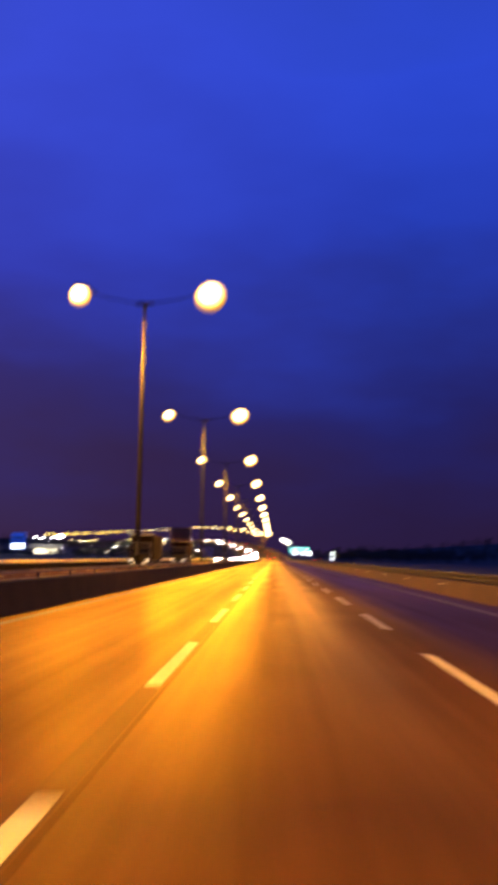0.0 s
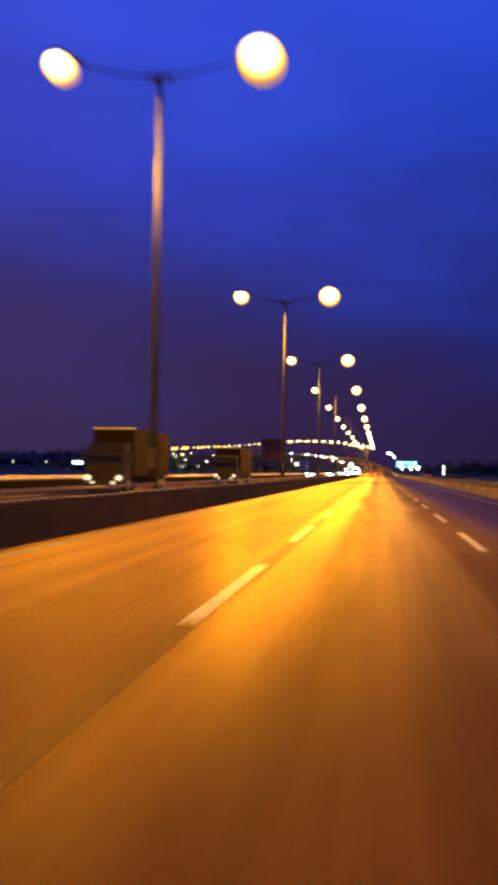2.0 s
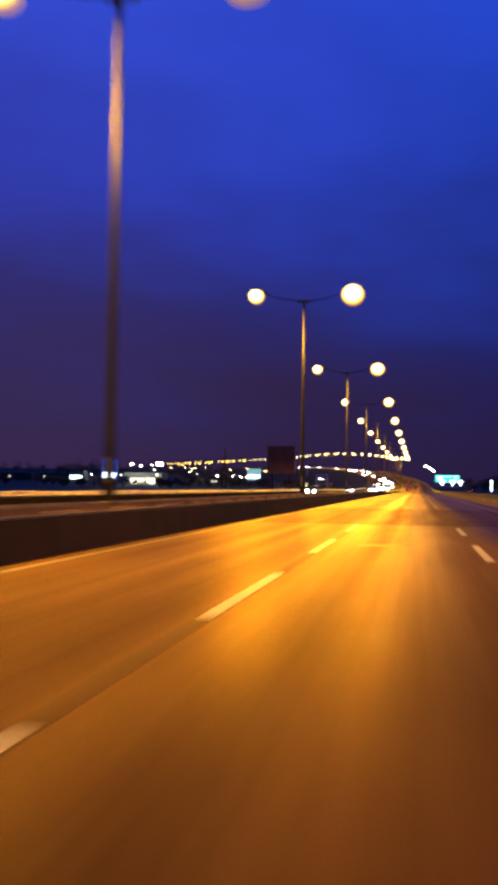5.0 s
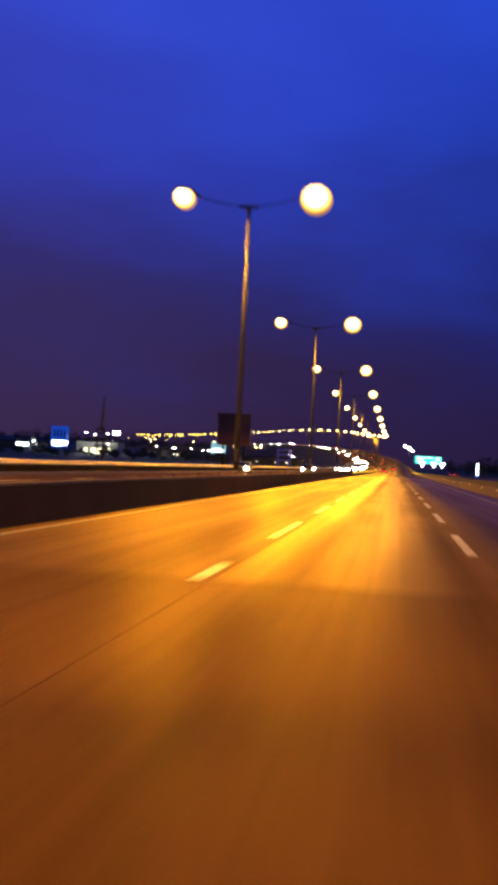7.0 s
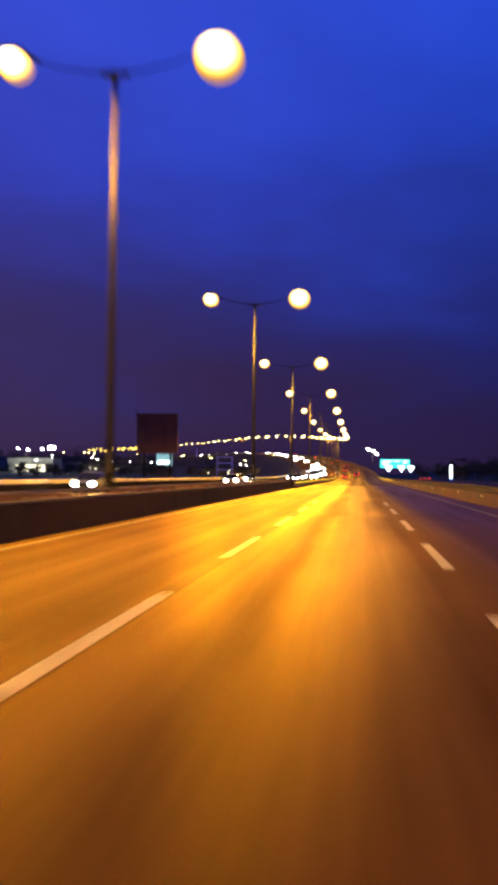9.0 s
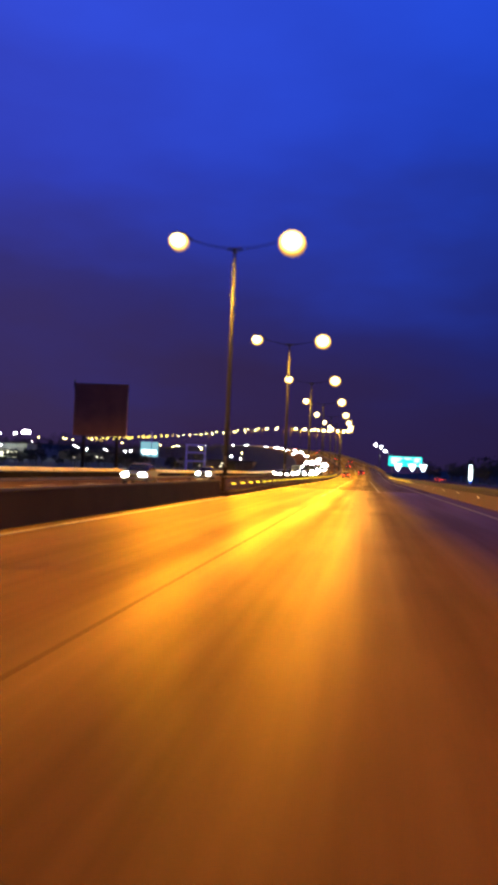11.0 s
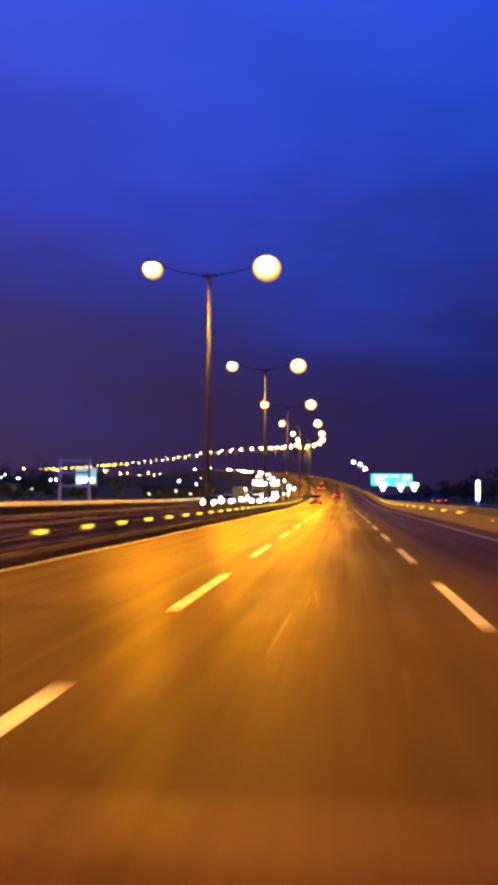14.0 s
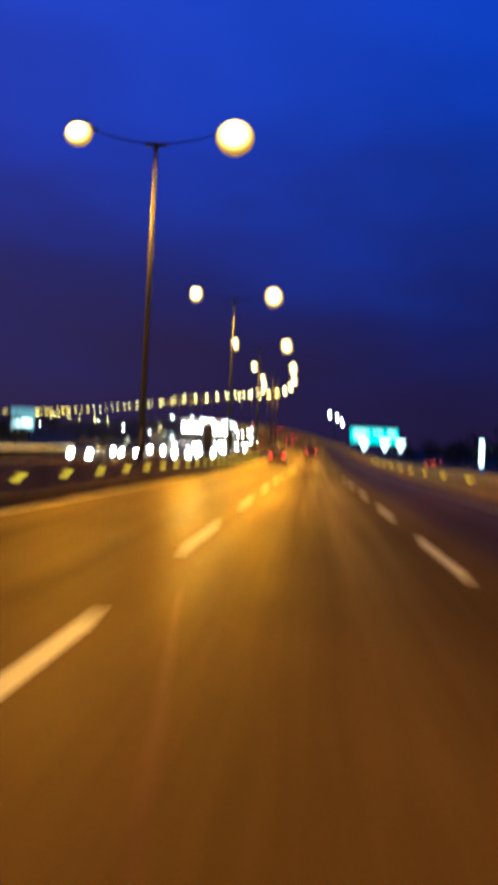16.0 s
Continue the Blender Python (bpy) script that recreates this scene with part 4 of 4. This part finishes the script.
def shop():
    x, y = -186.0, 777.0
    g = floor_at(x, y)
    top = placed("shop_building", "low white shop with a brightly lit window front", "building", x, y, g)
    part("wall", boxed(-13.5, 13.5, 0, 16, -0.3, 9.6 - g, bevel=0.1), M_PLASTER, top)
    part("roof", boxed(-14, 14, -0.6, 16.5, 9.6 - g, 10.0 - g), M_DARK, top)
    canopy = part("canopy", boxed(-12, 12, -2.2, 0.0, 6.4 - g, 6.9 - g, bevel=0.05), M_PLASTER, top)
    for k in range(7):
        part("window", boxed(-8.4 + k * 2.45, -6.2 + k * 2.45, -0.12, 0.02, 2.0 - g, 5.6 - g), M_WARM_LIT, top, "lit shop window")
    part("door", boxed(9.4, 11.2, -0.12, 0.02, 0.0, 5.0 - g), M_DARK, top)
    for dx, z in ((-9.5, 15.2), (-3.5, 14.4), (5.0, 15.0)):
        m = part("mast", tube(bmesh.new(), [(dx, 6, 9.9 - g), (dx, 6, z - g)], [0.1, 0.08], 6), M_POLE, top)
        part("floodlight", boxed(dx - 0.45, dx + 0.45, 5.5, 6.0, z - 0.4 - g, z + 0.4 - g, bevel=0.1), M_FLOOD, m, "bright white floodlight")
    m = part("mast", tube(bmesh.new(), [(10, 6, 9.9 - g), (10, 6, 15.4 - g)], [0.1, 0.08], 6), M_POLE, top)
    part("floodlight", boxed(8.4, 12.6, 5.5, 6.0, 14.9 - g, 16.5 - g, bevel=0.2), M_FLOOD, m, "bright white floodlight bank")

    # fill light added to brighten the shop's wall; its mast is made up too
    fill = bpy.data.lights.new("floodlight", "POINT")
    fill.energy, fill.color, fill.shadow_soft_size = 9000, (1.0, 0.95, 0.85), 0.6
    new("wall_fill", fill).matrix_basis = pose(x + 2, y - 14, 13)
    tagged(part("added_mast", tube(bmesh.new(), [(x + 2, y - 13, g), (x + 2, y - 13, 13.6)], [0.14, 0.09], 8), M_POLE), "thin mast added before the shop for its fill light", "lamp mast")


shop()


def big_sign(x, y, w, z0, z1, mat, lower, label):
    g = floor_at(x, y)
    top = placed("pylon_sign", label, "sign", x, y, g)
    part("panel", boxed(-w / 2, w / 2, -0.4, 0.4, z0 - g, z1 - g, bevel=0.2), mat, top)
    part("lit_band", boxed(-w * 0.42, w * 0.42, -0.5, -0.41, z0 + 1.4 - g, z0 + 1.4 + (z1 - z0) * 0.26 - g), lower, top, "bright white lit band")
    for k in range(4 if mat is M_BLUE_LIT else 0):
        part("lettering_bar", boxed(-w * 0.33 + k * w * 0.19, -w * 0.25 + k * w * 0.19, -0.47, -0.41, z0 + (z1 - z0) * 0.5 - g, z0 + (z1 - z0) * 0.82 - g), M_DARK, top)
    for px in (-w * 0.3, w * 0.3):
        part("post", boxed(px - 0.25, px + 0.25, -0.2, 0.2, -0.2, z0 - g), M_DARK, top)


big_sign(-199.0, 744.0, 10.8, 4.0, 17.4, M_BLUE_LIT, M_WHITE_LIT, "tall blue lit sign with a white band")
big_sign(-108.5, 779.0, 9.0, 5.4, 13.0, M_CYAN_LIT, M_WHITE_LIT, "pale blue lit advertising sign on posts")


def lit_house():
    x, y = -221.0, 742.0
    g = floor_at(x, y)
    top = placed("small_shop", "small pale building with a bright lit front band", "building", x, y, g)
    part("wall", boxed(-4.8, 4.8, 0, 9, -0.3, 9.8 - g, bevel=0.08), M_PLASTER, top)
    part("roof", boxed(-5.1, 5.1, -0.4, 9.4, 9.8 - g, 10.1 - g), M_DARK, top)
    part("lit_band", boxed(-4.4, 3.6, -0.35, 0.02, 4.6 - g, 6.6 - g, bevel=0.1), M_WHITE_LIT, top, "bright white lit band")
    part("door", boxed(-0.6, 0.6, -0.06, 0.02, 0.0, 2.2), M_DARK, top)
    part("canopy", boxed(-4.8, 4.8, -1.4, 0.0, 6.8 - g, 7.0 - g), M_PLASTER, top)


lit_house()


def sign_mast():
    x, y = -30.4, 288.6
    g = floor_at(x, y)
    top = placed("lattice_mast", "dark steel mast on a ladder-like base beyond the barrier", "mast", x, y, g)
    for px in (-0.36, 0.36):
        part("upright", boxed(px - 0.07, px + 0.07, -0.07, 0.07, -0.2, 4.2 - g, bevel=0.01), M_BLACK, top)
    for k in range(7):
        part("rung", boxed(-0.29, 0.29, -0.05, 0.05, 0.35 + k * 0.62, 0.47 + k * 0.62), M_BLACK, top)
    part("pole", tube(bmesh.new(), [(0.1, 0, 3.9 - g), (0.16, 0, 6.0 - g), (0.2, 0, 7.5 - g)], [0.15, 0.12, 0.06], 8), M_BLACK, top)
    part("head_plate", boxed(-0.5, 0.5, -0.09, 0.09, 4.1 - g, 4.25 - g), M_BLACK, top)


sign_mast()


def dark_building(x, y, w, d, h, lights, label):
    g = floor_at(x, y)
    top = placed("warehouse", label, "building", x, y, g)
    part("wall", boxed(-w / 2, w / 2, 0, d, -0.4, h, bevel=0.1), M_SHED, top)
    part("roof", boxed(-w / 2 - 0.4, w / 2 + 0.4, -0.4, d + 0.4, h, h + 0.5), M_DARK, top)
    r = random.Random(int(abs(x) * 7 + y))
    for _ in range(lights):
        px, pz = r.uniform(-w / 2 + 1, w / 2 - 1), r.uniform(1.5, h - 1)
        part("window", boxed(px - 0.5, px + 0.5, -0.08, 0.02, pz - 0.4, pz + 0.4), M_WARM_LIT, top, "lit window")


dark_building(-140, 800, 46, 20, 4.6, 4, "unlit low warehouse with a few lit windows")
dark_building(-78, 830, 34, 20, 5.2, 4, "unlit flat-roofed building with a few lit windows")
dark_building(-250, 790, 40, 20, 5.0, 4, "unlit long shed with a few lit windows")
dark_building(-310, 820, 50, 22, 4.4, 3, "unlit low shed with a few lit windows")


# ---------------------------------------------------------------- small lamps of the streets below the hill
def small_lamp(mat=None, high=7.0):
    top = tagged(new("yard_lamp"), "small yellow street lamp on a tall pole" if mat else "small white street lamp on a thin pole", "street lamp", "lamps below the hill")
    part("pole", tube(bmesh.new(), [(0, 0, 0), (0, 0, high)], [0.09, 0.06], 6), M_POLE, top)
    part("arm", tube(bmesh.new(), [(0, 0, high - 0.1), (0.9, -0.2, high + 0.1)], [0.04, 0.03], 6), M_POLE, top)
    lamp = bmesh.new()
    r = bmesh.ops.create_uvsphere(lamp, u_segments=10, v_segments=6, radius=0.32)["verts"]
    for v in r:
        v.co = Vector((1.0 + v.co.x, -0.2 + v.co.y, high + v.co.z * 0.7))
    part("lamp", lamp, mat or M_FLOOD, top, "bright lamp")
    return top


M_SODIUM_SPOT = glow("yellow_spot_lamp", (1.0, 0.72, 0.22), 30)
SMALL = small_lamp()
spots = [(rng.uniform(-230, -50), rng.uniform(640, 900)) for _ in range(14)]
for k, (x, y) in enumerate(spots):
    m = pose(x, y, floor_at(x, y), 0, 0, rng.uniform(0, 360))
    if k == 0:
        SMALL.matrix_basis = m
    else:
        copy_thing(SMALL, m)


YELLOW = small_lamp(M_SODIUM_SPOT, 11.0)
for k in range(16):
    x, y = rng.uniform(-185, -75), rng.uniform(760, 1000)
    m = pose(x, y, floor_at(x, y), 0, 0, rng.uniform(0, 360))
    if k == 0:
        YELLOW.matrix_basis = m
    else:
        copy_thing(YELLOW, m)


# ---------------------------------------------------------------- dark trees and scrub
def leaf_cloud(bm, centre, size, count, r):
    for _ in range(count):
        d = Vector((r.gauss(0, 1), r.gauss(0, 1), r.gauss(0, 0.8)))
        d = d.normalized() * (r.random() ** 0.4)
        c = centre + Vector((d.x * size.x, d.y * size.y, d.z * size.z))
        u = Vector((r.gauss(0, 1), r.gauss(0, 1), r.gauss(0, 1))).normalized()
        w = u.orthogonal().normalized()
        h = r.uniform(0.25, 0.6)
        bm.faces.new([bm.verts.new(c + p) for p in (u * h, w * h * 0.6, -u * h, -w * h * 0.6)])


def woods(label, area, count, tall, seed):
    r = random.Random(seed)
    bm = bmesh.new()
    for _ in range(count):
        x, y = r.uniform(*area[0]), r.uniform(*area[1])
        g, h = floor_at(x, y), r.uniform(*tall)
        tube(bm, [(x, y, g - 0.3), (x + r.uniform(-0.3, 0.3), y, g + h * 0.7)], [0.16, 0.05], 5)
        for _ in range(4):
            leaf_cloud(bm, Vector((x + r.uniform(-1.5, 1.5), y + r.uniform(-1.5, 1.5), g + h * r.uniform(0.4, 0.9))),
                       Vector((h * 0.26, h * 0.26, h * 0.2)), 26, r)
    tagged(part("woods", bm, M_LEAF), label, "trees", kind="stuff")


woods("dark scrub and low trees beyond the hard shoulder", ((36, 135), (560, 900)), 210, (6, 11), 1)
woods("dark trees beyond the oncoming carriageway", ((-190, -40), (560, 640)), 60, (3, 6), 2)
woods("dark distant woods behind the lights on the hill", ((-430, -55), (1010, 1420)), 240, (10, 18), 5)
woods("dark distant trees on the rising land", ((90, 420), (900, 1500)), 160, (7, 14), 3)

# the slip road beyond the verge wall, with two cars waiting
tagged(part("slip_road", boxed(23.0, 32.5, 420, 800, -0.4, -0.12), M_ROAD_NEW), "dark slip road beyond the verge wall", "road", kind="structure")
for y, x in ((648.0, 26.5), (656.0, 29.5)):
    copy_thing(hill_car, pose(x, y, -0.12))
